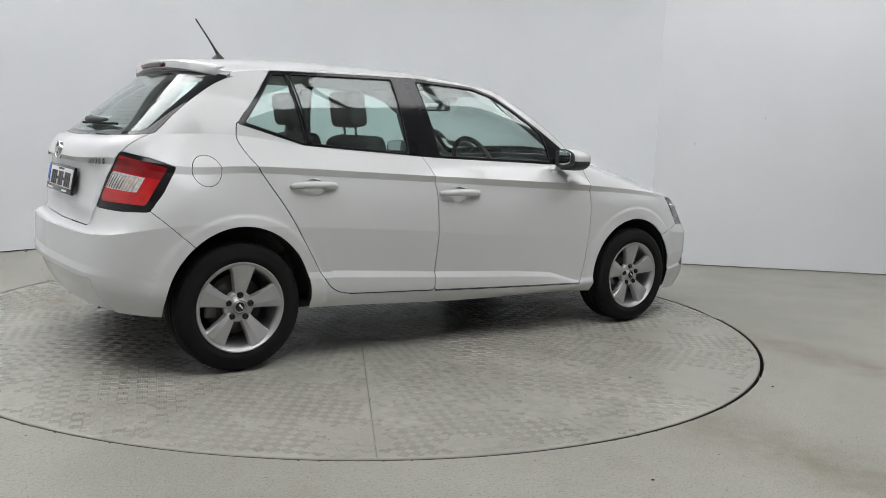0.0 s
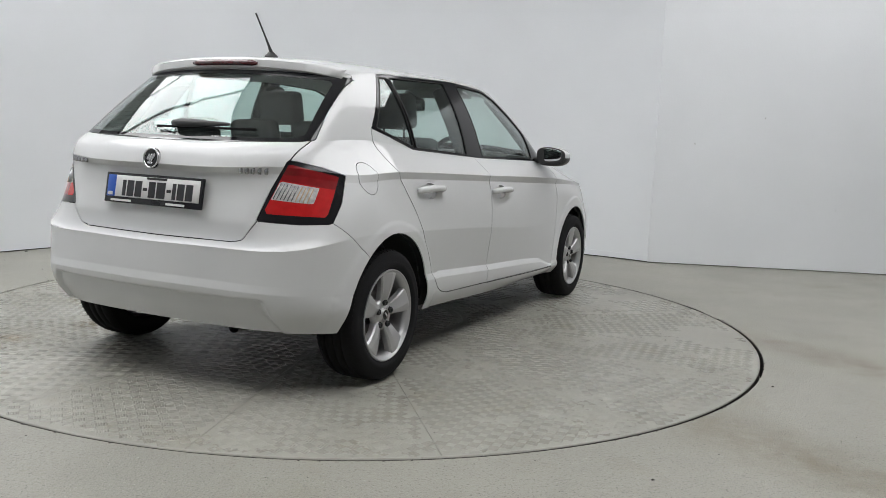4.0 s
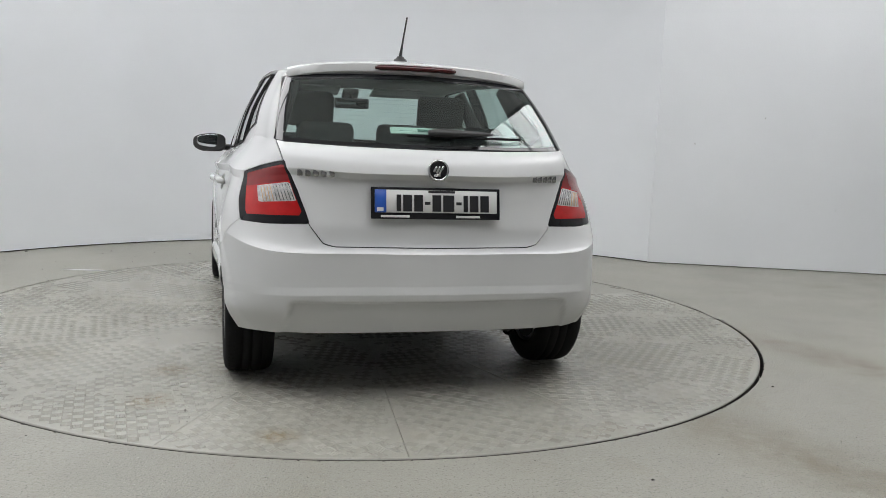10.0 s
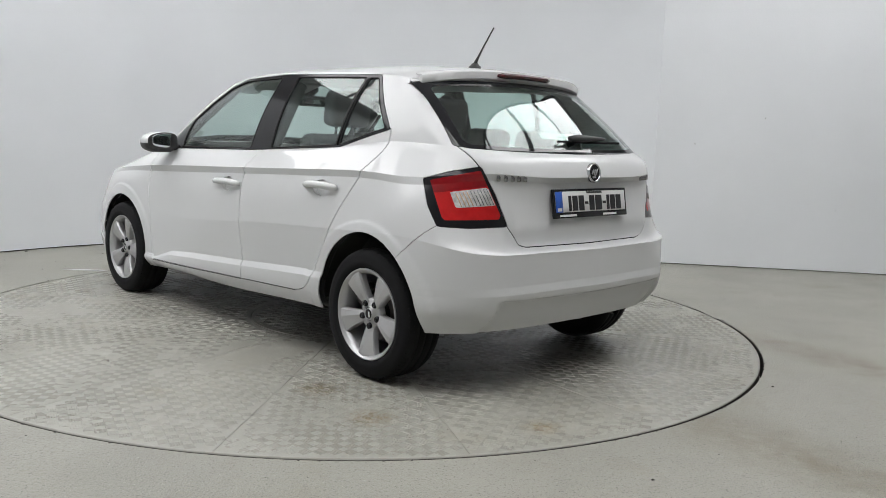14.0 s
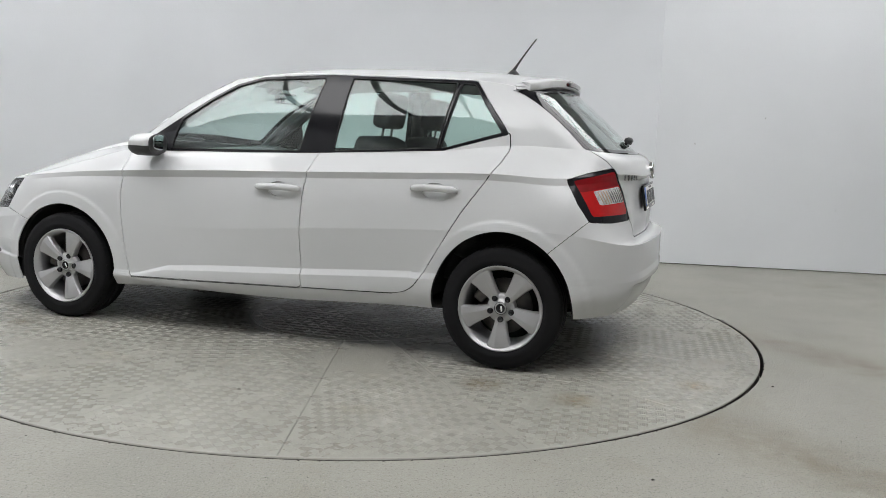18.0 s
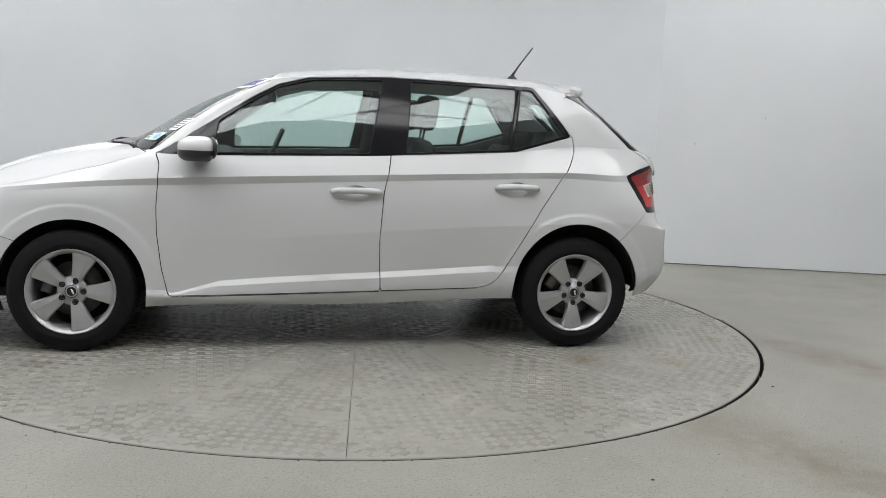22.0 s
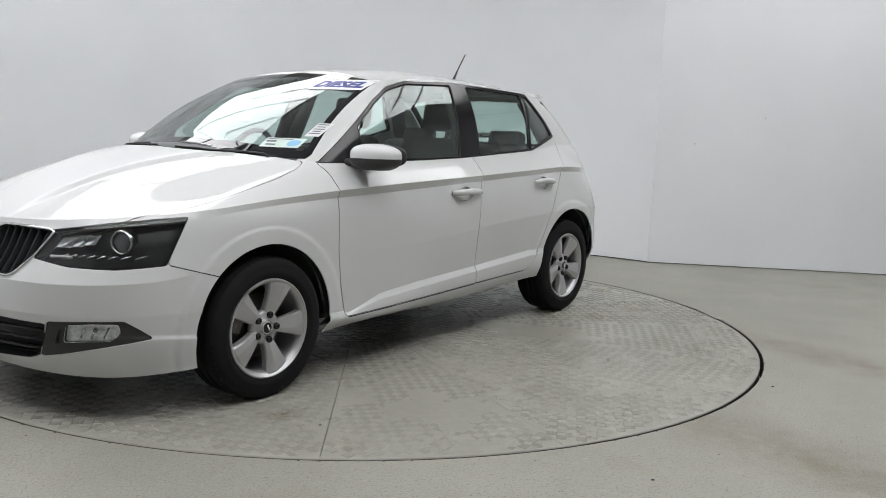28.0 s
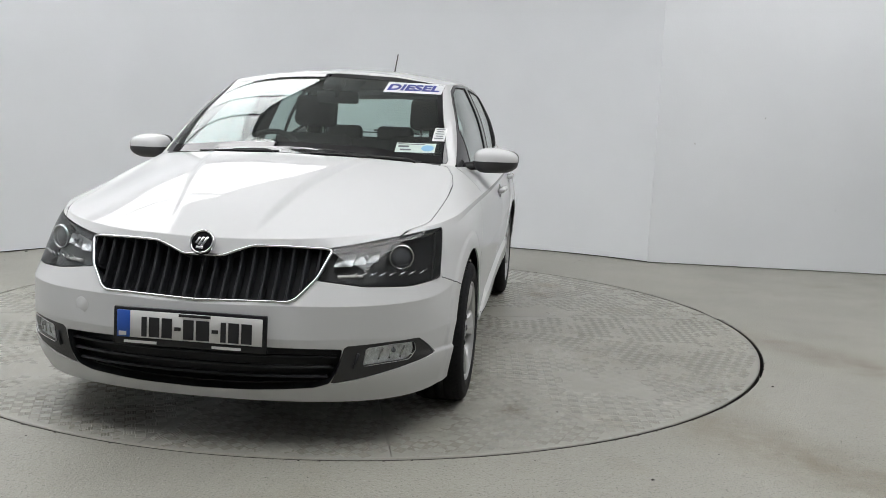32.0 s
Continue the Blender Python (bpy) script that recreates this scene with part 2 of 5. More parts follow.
def floor_material(name, base, tracks=False, stains=(), gloss=0.0):
    """Grey floor paint: scuffs, brown tyre dirt, pits."""
    m, nt, b = nodes_of(name)
    N, L = nt.nodes, nt.links
    tc = N.new("ShaderNodeTexCoord")

    def noise_node(scale, detail=6, rough=0.6):
        q = N.new("ShaderNodeTexNoise")
        q.inputs["Scale"].default_value, q.inputs["Detail"].default_value, q.inputs["Roughness"].default_value = scale, detail, rough
        L.new(tc.outputs["Object"], q.inputs["Vector"])
        return q.outputs["Fac"]

    def band(src, a, c):
        q = N.new("ShaderNodeMapRange")
        q.inputs["From Min"].default_value, q.inputs["From Max"].default_value = a, c
        L.new(src, q.inputs["Value"])
        return q.outputs["Result"]

    def mix(fac, ca, cb):
        q = N.new("ShaderNodeMix")
        q.data_type = "RGBA"
        L.new(fac, q.inputs["Factor"])
        for s, v in (("A", ca), ("B", cb)):
            if isinstance(v, tuple):
                q.inputs[s].default_value = (*v, 1)
            else:
                L.new(v, q.inputs[s])
        return q.outputs["Result"]

    dark = tuple(v * 0.82 for v in base)
    brown = (base[0] * 0.74, base[1] * 0.70, base[2] * 0.62)
    c1 = mix(band(noise_node(0.9), 0.35, 0.65), dark, base)
    c2 = mix(band(noise_node(2.3, 8, 0.65), 0.56, 0.78), c1, brown)
    c3 = mix(band(noise_node(46, 4), 0.60, 0.74), c2, tuple(v * 0.66 for v in base))
    c3 = mix(band(noise_node(13, 7, .7), 0.58, 0.80), c3, (base[0] * .80, base[1] * .77, base[2] * .70))
    c3 = mix(band(noise_node(70, 3), 0.64, 0.74), c3, tuple(min(v * 1.35, .6) for v in base))
    out = c3
    for sx, sy, sr, deep in stains:
        off = N.new("ShaderNodeVectorMath")
        off.operation = "DISTANCE"
        L.new(tc.outputs["Object"], off.inputs[0])
        off.inputs[1].default_value = (sx, sy, 0)
        near = band(off.outputs["Value"], sr, sr * .25)
        tex = band(noise_node(45, 6, .7), .40, .56)
        both = N.new("ShaderNodeMath")
        both.operation = "MULTIPLY"
        L.new(near, both.inputs[0])
        L.new(tex, both.inputs[1])
        out = mix(both.outputs[0], out, tuple(v * deep * q for v, q in zip(base, (.44, .36, .25))))
    if tracks:
        # two dusty tyre tracks that run off the table
        sep = N.new("ShaderNodeSeparateXYZ")
        L.new(tc.outputs["Object"], sep.inputs[0])

        def calc(op, a, c, d=None):
            q = N.new("ShaderNodeMath")
            q.operation = op
            for k, v in enumerate((a, c, d)):
                if v is None:
                    continue
                if isinstance(v, (int, float)):
                    q.inputs[k].default_value = v
                else:
                    L.new(v, q.inputs[k])
            return q.outputs[0]

        across = calc("ADD", calc("MULTIPLY", sep.outputs[0], .853), calc("MULTIPLY", sep.outputs[1], .522))
        along = calc("SUBTRACT", calc("MULTIPLY", sep.outputs[0], .522), calc("MULTIPLY", sep.outputs[1], .853))
        wob = calc("MULTIPLY", calc("SUBTRACT", noise_node(1.7), .5), .22)
        total = None
        for off, width in ((1.70, .25), (.20, .32)):
            d = calc("ABSOLUTE", calc("ADD", calc("SUBTRACT", across, off), wob), 0)
            one = calc("SMOOTH_MAX", calc("SUBTRACT", 1.0, calc("DIVIDE", d, width)), 0.0, .25)
            total = one if total is None else calc("ADD", total, one)
        total = calc("MULTIPLY", total, calc("GREATER_THAN", along, 0.0))
        total = calc("MULTIPLY", total, band(noise_node(9, 8, .7), .25, .6))
        total = calc("MULTIPLY", total, .95)
        out = mix(total, out, (base[0] * .58, base[1] * .52, base[2] * .43))
        pits = calc("MULTIPLY", band(noise_node(110, 3, .5), .575, .67), .85)
        out = mix(pits, out, tuple(v * .45 for v in base))
    L.new(out, b.inputs["Base Color"])
    rg = N.new("ShaderNodeMapRange")
    rg.inputs["To Min"].default_value, rg.inputs["To Max"].default_value = 0.30 - gloss, 0.55 - gloss
    L.new(noise_node(3.1), rg.inputs["Value"])
    L.new(rg.outputs["Result"], b.inputs["Roughness"])
    bp = N.new("ShaderNodeBump")
    bp.inputs["Strength"].default_value, bp.inputs["Distance"].default_value = 0.9, 0.006 if tracks else 0.002
    L.new(noise_node(75, 5, .65), bp.inputs["Height"])
    L.new(bp.outputs["Normal"], b.inputs["Normal"])
    return m


M_FLOOR = floor_material("grey_floor_paint", (0.325, 0.32, 0.277), tracks=True)
STAINS = ((1.515, 1.02, .085, .7), (-1.055, 1.03, .13, 1.0), (-1.476, 1.08, .12, 1.3), (-1.95, .63, .10, 1.4))
M_TABLE = floor_material("grey_table_paint", (0.325, 0.32, 0.279), stains=STAINS, gloss=0.05)
M_TREAD = floor_material("worn_tread_paint", (0.335, 0.33, 0.288), stains=STAINS, gloss=0.16)

floor_sheet()
curved_wall()
# the joint's shade is put into the colour of the pit wall
tagged(part("pit_lining", lathe([(TABLE_R + .0115, -.119), (TABLE_R + .0115, -.004)], 128, "z"), M_GAP, None, "near-black steel lining that darkens the joint of the turntable pit"), kind="structure").location = (.003, 0, 0)
tagged(part("baseboard", lathe([(CYC_R + .001, .010), (CYC_R - .0015, .0105), (CYC_R - .0015, .059), (CYC_R - .001, .061), (CYC_R + .001, .061)], 96, "z", (math.atan2(CORNER[1] - CYC_Y, CORNER[0] - CYC_X), radians(214))), M_WALL, None, "white painted strip along the wall foot", smooth=False), kind="structure").location = (CYC_X, CYC_Y, 0)
# flat wall to the side of the curved one, and plain walls that close the studio
slab("wall_side", [(CORNER[0], CORNER[1]), (4.70, 2.075), (6.6, 1.726), (6.62, 1.85), (4.72, 2.195), (CORNER[0] + 0.02, CORNER[1] + 0.13)], .008, WALL_H, M_WALL, "white painted flat studio wall")
# dark strips set back under the walls, coloured as the shade in the gap
slab("shade_strip_side", [(CORNER[0] + .01, CORNER[1] + .03), (4.705, 2.105), (6.6, 1.757), (6.61, 1.80), (4.715, 2.15), (CORNER[0] + .015, CORNER[1] + .08)], .001, .009, M_GAP, "dark strip that paints the shade under the wall boards")
tagged(part("shade_strip", lathe([(CYC_R + .02, .001), (CYC_R + .02, .014), (CYC_R + .10, .014), (CYC_R + .10, .001)], 96, "z", (math.atan2(CORNER[1] - CYC_Y, CORNER[0] - CYC_X), radians(214))), M_GAP, None, "dark strip that paints the shade under the wall boards", smooth=False), kind="structure").location = (CYC_X, CYC_Y, 0)
# unseen partition, added to close this side of the studio
slab("wall_west", [(-3.02, -2.48), (-3.14, -2.48), (-3.14, -8.6), (-3.02, -8.6)], 0, WALL_H, M_FARWALL, "grey wall added out of view to close the studio")
# hall walls added out of view round the studio; their grey limits bounced light
HALL = (-6.4, 6.6, -8.6, 6.4)
slab("wall_hall_east", [(HALL[1], HALL[2]), (HALL[1] + .12, HALL[2]), (HALL[1] + .12, HALL[3]), (HALL[1], HALL[3])], 0, ROOM_H, M_FARWALL, "grey wall added out of view to close the hall")
slab("wall_hall_west", [(HALL[0] - .12, HALL[2]), (HALL[0], HALL[2]), (HALL[0], HALL[3]), (HALL[0] - .12, HALL[3])], 0, ROOM_H, M_FARWALL, "grey wall added out of view to close the hall")
slab("wall_hall_south", [(HALL[0] - .12, HALL[2] - .12), (HALL[1] + .12, HALL[2] - .12), (HALL[1] + .12, HALL[2]), (HALL[0] - .12, HALL[2])], 0, ROOM_H, M_FARWALL, "grey wall added out of view to close the hall")
slab("wall_hall_north", [(HALL[0] - .12, HALL[3]), (HALL[1] + .12, HALL[3]), (HALL[1] + .12, HALL[3] + .12), (HALL[0] - .12, HALL[3] + .12)], 0, ROOM_H, M_FARWALL, "grey wall added out of view to close the hall")
tagged(part("ceiling", box(13.3, 15.3, 0.1, pose(.1, -1.1, ROOM_H + 0.05)), M_CEIL, None, "plain pale hall ceiling", smooth=False), kind="structure")


def rooflight(sx, sy):
    """A glowing diffuser in a thin dark frame, fixed under the ceiling."""
    top = new("rooflight")
    part("diffuser", box(sx - 0.02, sy - 0.02, 0.02, pose(0, 0, -0.03)), M_DIFFUSER, top, "bright white diffuser", smooth=False)
    for name, m in (("frame_bar", pose(sx / 2, 0, -0.03)), ("frame_bar", pose(-sx / 2, 0, -0.03))):
        part(name, box(0.04, sy + 0.04, 0.06, m), M_BLACK, top, smooth=False)
    for name, m in (("frame_bar", pose(0, sy / 2, -0.032)), ("frame_bar", pose(0, -sy / 2, -0.032))):
        part(name, box(sx - 0.04, 0.04, 0.06, m), M_BLACK, top, smooth=False)
    return tagged(top, "white glowing rooflight panel with dark glazing bars", "rooflight", "rooflights")


M_DIFFUSER = glow("rooflight_diffuser", (0.99, 0.988, 1.0), 4.5)
# three sides of a square of panels over the edge of the turntable, turned against the studio's walls
RING_IN, RING_OUT, RING_SOUTH, RING_WEST, BAYS = 2.05, 3.92, 4.1, 4.7, 7
RING = pose(0, 0, ROOM_H, 0, 0, -25.0)
bay = 2 * RING_OUT / BAYS
for sx, reach in ((1, RING_OUT), (-1, RING_WEST)):
    first = None
    for k in range(BAYS):
        place = RING @ pose(sx * (reach + RING_IN) / 2, (k + .5) * bay - RING_OUT, 0)
        if first is None:
            first = rooflight(reach - RING_IN - .04, bay - .04)
            first.matrix_basis = place
        else:
            copy_thing(first, place)
deep, cross = RING_SOUTH - RING_IN, 2 * RING_IN / 4
first = None
for k in range(4):
    place = RING @ pose((k + .5) * cross - RING_IN, -(RING_SOUTH + RING_IN) / 2, 0, 0, 0, 90)
    if first is None:
        first = rooflight(deep - .04, cross - .04)
        first.matrix_basis = place
    else:
        copy_thing(first, place)


def wall_chips():
    """Small scuffs and filler spots on the flat wall."""
    rng = random.Random(31)
    V, F = [], []
    ax, ay = 2.10, -.395
    n = math.hypot(ax, ay)
    for s, z, q in ((.342, 1.086, .010), (.93, 1.332, .009), (1.6, .55, .006)):
        cx, cy = CORNER[0] + ax / n * s, CORNER[1] + ay / n * s
        b = len(V)
        for k in range(6):
            a, r = k * math.pi / 3, q * rng.uniform(.5, 1.1)
            u, w = r * math.cos(a), r * 1.3 * math.sin(a)
            V.append((cx + ax / n * u + ay / n * .0005, cy + ay / n * u - ax / n * .0005, z + w))
        V.append((cx + ay / n * .002, cy - ax / n * .002, z))
        F.extend((b + k, b + (k + 1) % 6, b + 6) for k in range(6))
    tagged(new("wall_chips", mesh_from("wall_chips", V, F, M_CHIP, smooth=False)), "small grey chips in the white wall paint", "paint chips", kind="stuff")


M_CHIP = plain("grey_plaster_chip", (0.58, 0.58, 0.58), 0.9)
wall_chips()


# ---- the turntable ----
def turntable():
    top = new("turntable")
    R, R0, n = TABLE_R - 0.004, 0.62, 16
    first_seam, step = 17.1, 22.5
    gap = 0.0014
    plates = []
    for k in range(n):
        a0, a1 = radians(first_seam + k * step), radians(first_seam + (k + 1) * step)
        bm = bmesh.new()
        arc = 10
        outer = [(R, a0 + gap / R + (a1 - a0 - 2 * gap / R) * i / arc) for i in range(arc + 1)]
        inner = [(R0, a0 + gap / R0 + (a1 - a0 - 2 * gap / R0) * i / arc) for i in range(arc + 1)]
        rows = []
        for z, e in ((-0.03, 0.0), (-0.002, 0.0), (0.0, 0.002)):
            rows.append(([bm.verts.new(((r - e) * math.cos(a), (r - e) * math.sin(a), z)) for r, a in outer],
                         [bm.verts.new(((r + e) * math.cos(a), (r + e) * math.sin(a), z)) for r, a in inner]))
        for (o0, i0), (o1, i1) in zip(rows, rows[1:]):
            l0, l1 = o0 + i0[::-1], o1 + i1[::-1]
            for q in range(len(l0)):
                w = (q + 1) % len(l0)
                bm.faces.new((l0[q], l0[w], l1[w], l1[q]))
        o, i = rows[-1]
        for q in range(arc):
            bm.faces.new((o[q], o[q + 1], i[q + 1], i[q]))
        bmesh.ops.recalc_face_normals(bm, faces=bm.faces)
        plates.append(part("plate", bm, M_TABLE, top, smooth=False))
    hub = bmesh.new()
    bmesh.ops.create_cone(hub, cap_ends=True, segments=72, radius1=R0 - 0.003, radius2=R0 - 0.003, depth=0.03, matrix=pose(0, 0, -0.015))
    part("centre_plate", hub, M_TABLE, top, smooth=False)
    # steel ring round the edge
    part("edge_ring", lathe([(R + 0.001, -0.004), (R + 0.0005, -0.001), (R - 0.006, 0.0015), (R - 0.012, 0.0005)], 160, "z"), M_TABLE, top, "grey painted steel edge ring")
    # skirt below the lip, near-black so that the joint stays dark
    part("edge_skirt", lathe([(R + 0.0008, -0.09), (R + 0.0008, -0.0035)], 160, "z"), M_GAP, top, "near-black rusty steel skirt that darkens the joint under the edge")
    # raised five-bar tread, laid out on each plate along its own middle line
    V, F = [], []
    pitch = 0.052
    rng = random.Random(5)

    def bar(cx, cy, ang, length, width, h):
        b = len(V)
        c, s = math.cos(ang), math.sin(ang)
        for u, v, z in ((-1, -1, 0), (1, -1, 0), (1, 1, 0), (-1, 1, 0), (-.92, -.72, h), (.92, -.72, h), (.92, .72, h), (-.92, .72, h)):
            px, py = u * length / 2, v * width / 2
            V.append((cx + c * px - s * py, cy + s * px + c * py, z + 0.0002))
        F.extend(((b + 4, b + 5, b + 6, b + 7), (b, b + 1, b + 5, b + 4), (b + 1, b + 2, b + 6, b + 5), (b + 2, b + 3, b + 7, b + 6), (b + 3, b, b + 4, b + 7)))

    for k in range(n):
        mid = radians(first_seam + (k + 0.5) * step)
        half = radians(step / 2)
        cm, sm = math.cos(mid), math.sin(mid)
        for i in range(int(0.6 / pitch), int(R / pitch) + 1):
            for j in range(-10, 11):
                u, v = i * pitch, (j + 0.5) * pitch
                r = math.hypot(u, v)
                if not (R0 + 0.03 < r < R - 0.035) or abs(math.atan2(v, u)) > half - 0.022 / r:
                    continue
                x, y = cm * u - sm * v, sm * u + cm * v
                turn = mid + radians(45 if (i + j) % 2 else -45)
                wear = min(1, .68 + 1.3 * noise.noise((x * 1.3, y * 1.3, 3.0)) + .25 * noise.noise((x * 6, y * 6, 8.0))) * (.8 + .2 * rng.random())
                if wear < .1:
                    continue
                for q in range(5):
                    d = (q - 2) * 0.0088
                    bar(x - math.sin(turn) * d, y + math.cos(turn) * d, turn, 0.038, 0.0083, 0.0021 * wear)
    for i in range(-11, 12):
        for j in range(-11, 12):
            x, y = (i + .5) * pitch, (j + .5) * pitch
            if math.hypot(x, y) > R0 - .035:
                continue
            turn = radians(45 if (i + j) % 2 else -45)
            for q in range(5):
                d = (q - 2) * 0.0088
                bar(x - math.sin(turn) * d, y + math.cos(turn) * d, turn, 0.038, 0.0083, 0.0019)
    tread = part("tread_pattern", mesh_from("tread_pattern", V, F, M_TREAD, smooth=False), M_TREAD, top, "raised five-bar tread worn under grey paint")
    tagged(tread, kind="stuff")
    # bolts near the edge and along the seams
    bolt = lathe([(0.0, 0.004), (0.006, 0.004), (0.011, 0.0015), (0.012, 0.0)], 16, "z")
    bme = bpy.data.meshes.new("bolt")
    bolt.to_mesh(bme)
    bolt.free()
    bme.materials.append(M_TABLE)
    for k in range(n):
        a = radians(first_seam + k * step + 4.2)
        b = part("bolt", bme, M_TABLE, top)
        b.location = ((R - 0.045) * math.cos(a), (R - 0.045) * math.sin(a), 0)
    # grit and dry leaf crumbs lying on the plates
    rng = random.Random(11)
    V, F = [], []
    spots = [(.479, -1.709, .014), (.49, -1.015, .013), (-.153, 1.556, .016), (-1.62, .95, .012), (1.5, 1.2, .012)]
    for k in range(150):
        r, a = R * math.sqrt(rng.random()) * .97, rng.random() * 2 * math.pi
        spots.append((r * math.cos(a), r * math.sin(a), rng.uniform(.0025, .008)))
    for x, y, q in spots:
        b = len(V)
        a = rng.random() * 6.28
        for k in range(5):
            rr = q * rng.uniform(.5, 1.0)
            V.append((x + rr * math.cos(a + k * 1.256), y + rr * .6 * math.sin(a + k * 1.256), .001))
        V.append((x, y, .002 + q * .45))
        F.extend((b + k, b + (k + 1) % 5, b + 5) for k in range(5))
    tagged(part("grit", mesh_from("grit", V, F, M_GRIT, smooth=False), M_GRIT, top, "dark grit and leaf crumbs"), kind="stuff")
    return tagged(top, "round grey painted steel turntable with tread plates", "turntable")


table = turntable()


def floor_grit():
    rng = random.Random(23)
    V, F = [], []
    spots = [(.97, -2.418, .011), (-2.70, 2.17, .020), (-2.687, 1.707, .012), (-2.308, 1.695, .009), (-2.279, 1.343, .010), (-2.436, 2.311, .009),
             (-2.071, 2.314, .014), (-2.097, 2.161, .010), (-1.82, 2.068, .010), (-1.717, 2.314, .011), (-1.423, 2.285, .010), (3.296, 2.045, .011), (1.90, -1.36, .012)]
    for k in range(330):
        a, r = rng.uniform(-.3, 3.5), TABLE_R + .05 + rng.random() ** 1.5 * 1.6
        spots.append((r * math.cos(a), r * math.sin(a) * (1 if rng.random() < .6 else -1), rng.uniform(.002, .006)))
    # crumbled paint along the rim of the pit
    for k in range(90):
        a, r = rng.uniform(0, 2 * math.pi), TABLE_R + .012 + rng.random() * .008
        spots.append((r * math.cos(a), r * math.sin(a), rng.uniform(.004, .010)))
    for x, y, q in spots:
        if math.hypot(x - CYC_X, y - CYC_Y) > CYC_R - .05 and y > -1:
            continue
        b = len(V)
        a = rng.random() * 6.28
        for k in range(5):
            rr = q * rng.uniform(.5, 1.0)
            V.append((x + rr * math.cos(a + k * 1.256), y + rr * .6 * math.sin(a + k * 1.256), .0005))
        V.append((x, y, .001 + q * .45))
        F.extend((b + k, b + (k + 1) % 5, b + 5) for k in range(5))
    ob = new("floor_grit", mesh_from("floor_grit", V, F, M_GRIT, smooth=False))
    tagged(ob, "dark grit and chips scattered on the grey floor", "grit", kind="stuff")


floor_grit()


def gap_filler(a0, a1):
    """Floor paint that bridges the joint round the table for a short way."""
    R = TABLE_R
    bm = lathe([(R - .006, .0022), (R - .004, .0040), (R + .02, .0040), (R + .05, .0004)], 14, "z", (radians(a0), radians(a1)))
    tagged(part("gap_filler", bm, M_FLOOR, None, "grey floor paint over the joint of the turntable"), kind="structure")


gap_filler(142.6, 151.8)
gap_filler(2.0, 6.5)
bm = bmesh.new()
edge = [(-2.14, 1.350), (-2.02, 1.362), (-1.90, 1.366), (-1.83, 1.352), (-1.835, 1.335), (-1.95, 1.334), (-2.06, 1.340)]
low = [bm.verts.new((x, y, .0005)) for x, y in edge]
high = [bm.verts.new((x, y, .004)) for x, y in edge]
bm.faces.new(high)
for k in range(len(edge)):
    j = (k + 1) % len(edge)
    bm.faces.new((low[k], low[j], high[j], high[k]))
bmesh.ops.recalc_face_normals(bm, faces=bm.faces)
tagged(part("paint_flake", bm, M_WHITE, None, smooth=False), "long pale flake of paint lying on the grey floor", "paint flake")


# ---- the car: skin of the body ----
# Level lines round the left half of the body, from the middle of the nose to the middle of the tail:
# x forward from mid wheelbase, y to the car's left, z up.
LEVELS = {}


def level(name, *pts):
    LEVELS[name] = np.array(pts, float)


level("sill", (1.975, 0, .162), (1.955, .30, .163), (1.88, .56, .166), (1.74, .72, .172), (1.56, .785, .18), (1.235, .79, .19), (.86, .79, .215),
      (-.15, .785, .232), (-.86, .785, .262), (-1.235, .785, .26), (-1.55, .765, .272), (-1.725, .60, .280), (-1.805, .35, .287), (-1.825, 0, .289))
level("low", (2.045, 0, .255), (2.025, .30, .255), (1.945, .55, .26), (1.80, .725, .265), (1.57, .80, .28), (1.235, .82, .28), (.84, .835, .262),
      (-.15, .82, .293), (-.82, .815, .33), (-1.235, .815, .35), (-1.56, .805, .36), (-1.762, .652, .365), (-1.843, .37, .37), (-1.866, 0, .37))
level("crease_low", (2.06, 0, .40), (2.045, .30, .40), (1.962, .55, .40), (1.81, .73, .40), (1.58, .81, .40), (1.235, .83, .34), (.80, .828, .298),
      (-.2, .812, .395), (-.80, .810, .43), (-1.235, .82, .45), (-1.57, .806, .462), (-1.77, .666, .475), (-1.855, .38, .485), (-1.878, 0, .488))
level("waist", (2.052, 0, .505), (2.034, .30, .51), (1.969, .534, .512), (1.830, .714, .518), (1.618, .795, .535), (1.235, .83, .62), (.85, .832, .58),
      (-.2, .835, .60), (-.85, .83, .64), (-1.235, .825, .66), (-1.56, .806, .66), (-1.755, .680, .622), (-1.852, .40, .617), (-1.876, 0, .615))
level("upper", (1.995, 0, .60), (1.98, .28, .60), (1.93, .47, .62), (1.805, .655, .65), (1.615, .765, .665), (1.235, .825, .72), (.85, .83, .72),
      (-.2, .832, .74), (-.9, .818, .77), (-1.25, .805, .77), (-1.55, .781, .77), (-1.725, .640, .69), (-1.785, .40, .642), (-1.80, 0, .638))
level("under_edge", (1.965, 0, .665), (1.95, .25, .67), (1.905, .42, .685), (1.79, .615, .71), (1.60, .745, .733), (1.235, .805, .775), (.85, .815, .797),
      (-.2, .818, .846), (-.9, .799, .877), (-1.25, .78, .884), (-1.52, .738, .880), (-1.692, .60, .906), (-1.768, .38, .904), (-1.788, 0, .903))
level("edge", (1.945, 0, .712), (1.93, .25, .717), (1.878, .42, .726), (1.765, .60, .742), (1.58, .735, .762), (1.235, .805, .80), (.85, .826, .83),
      (-.2, .829, .878), (-.9, .809, .908), (-1.25, .786, .915), (-1.505, .735, .912), (-1.695, .60, .935), (-1.79, .38, .927), (-1.815, 0, .925))
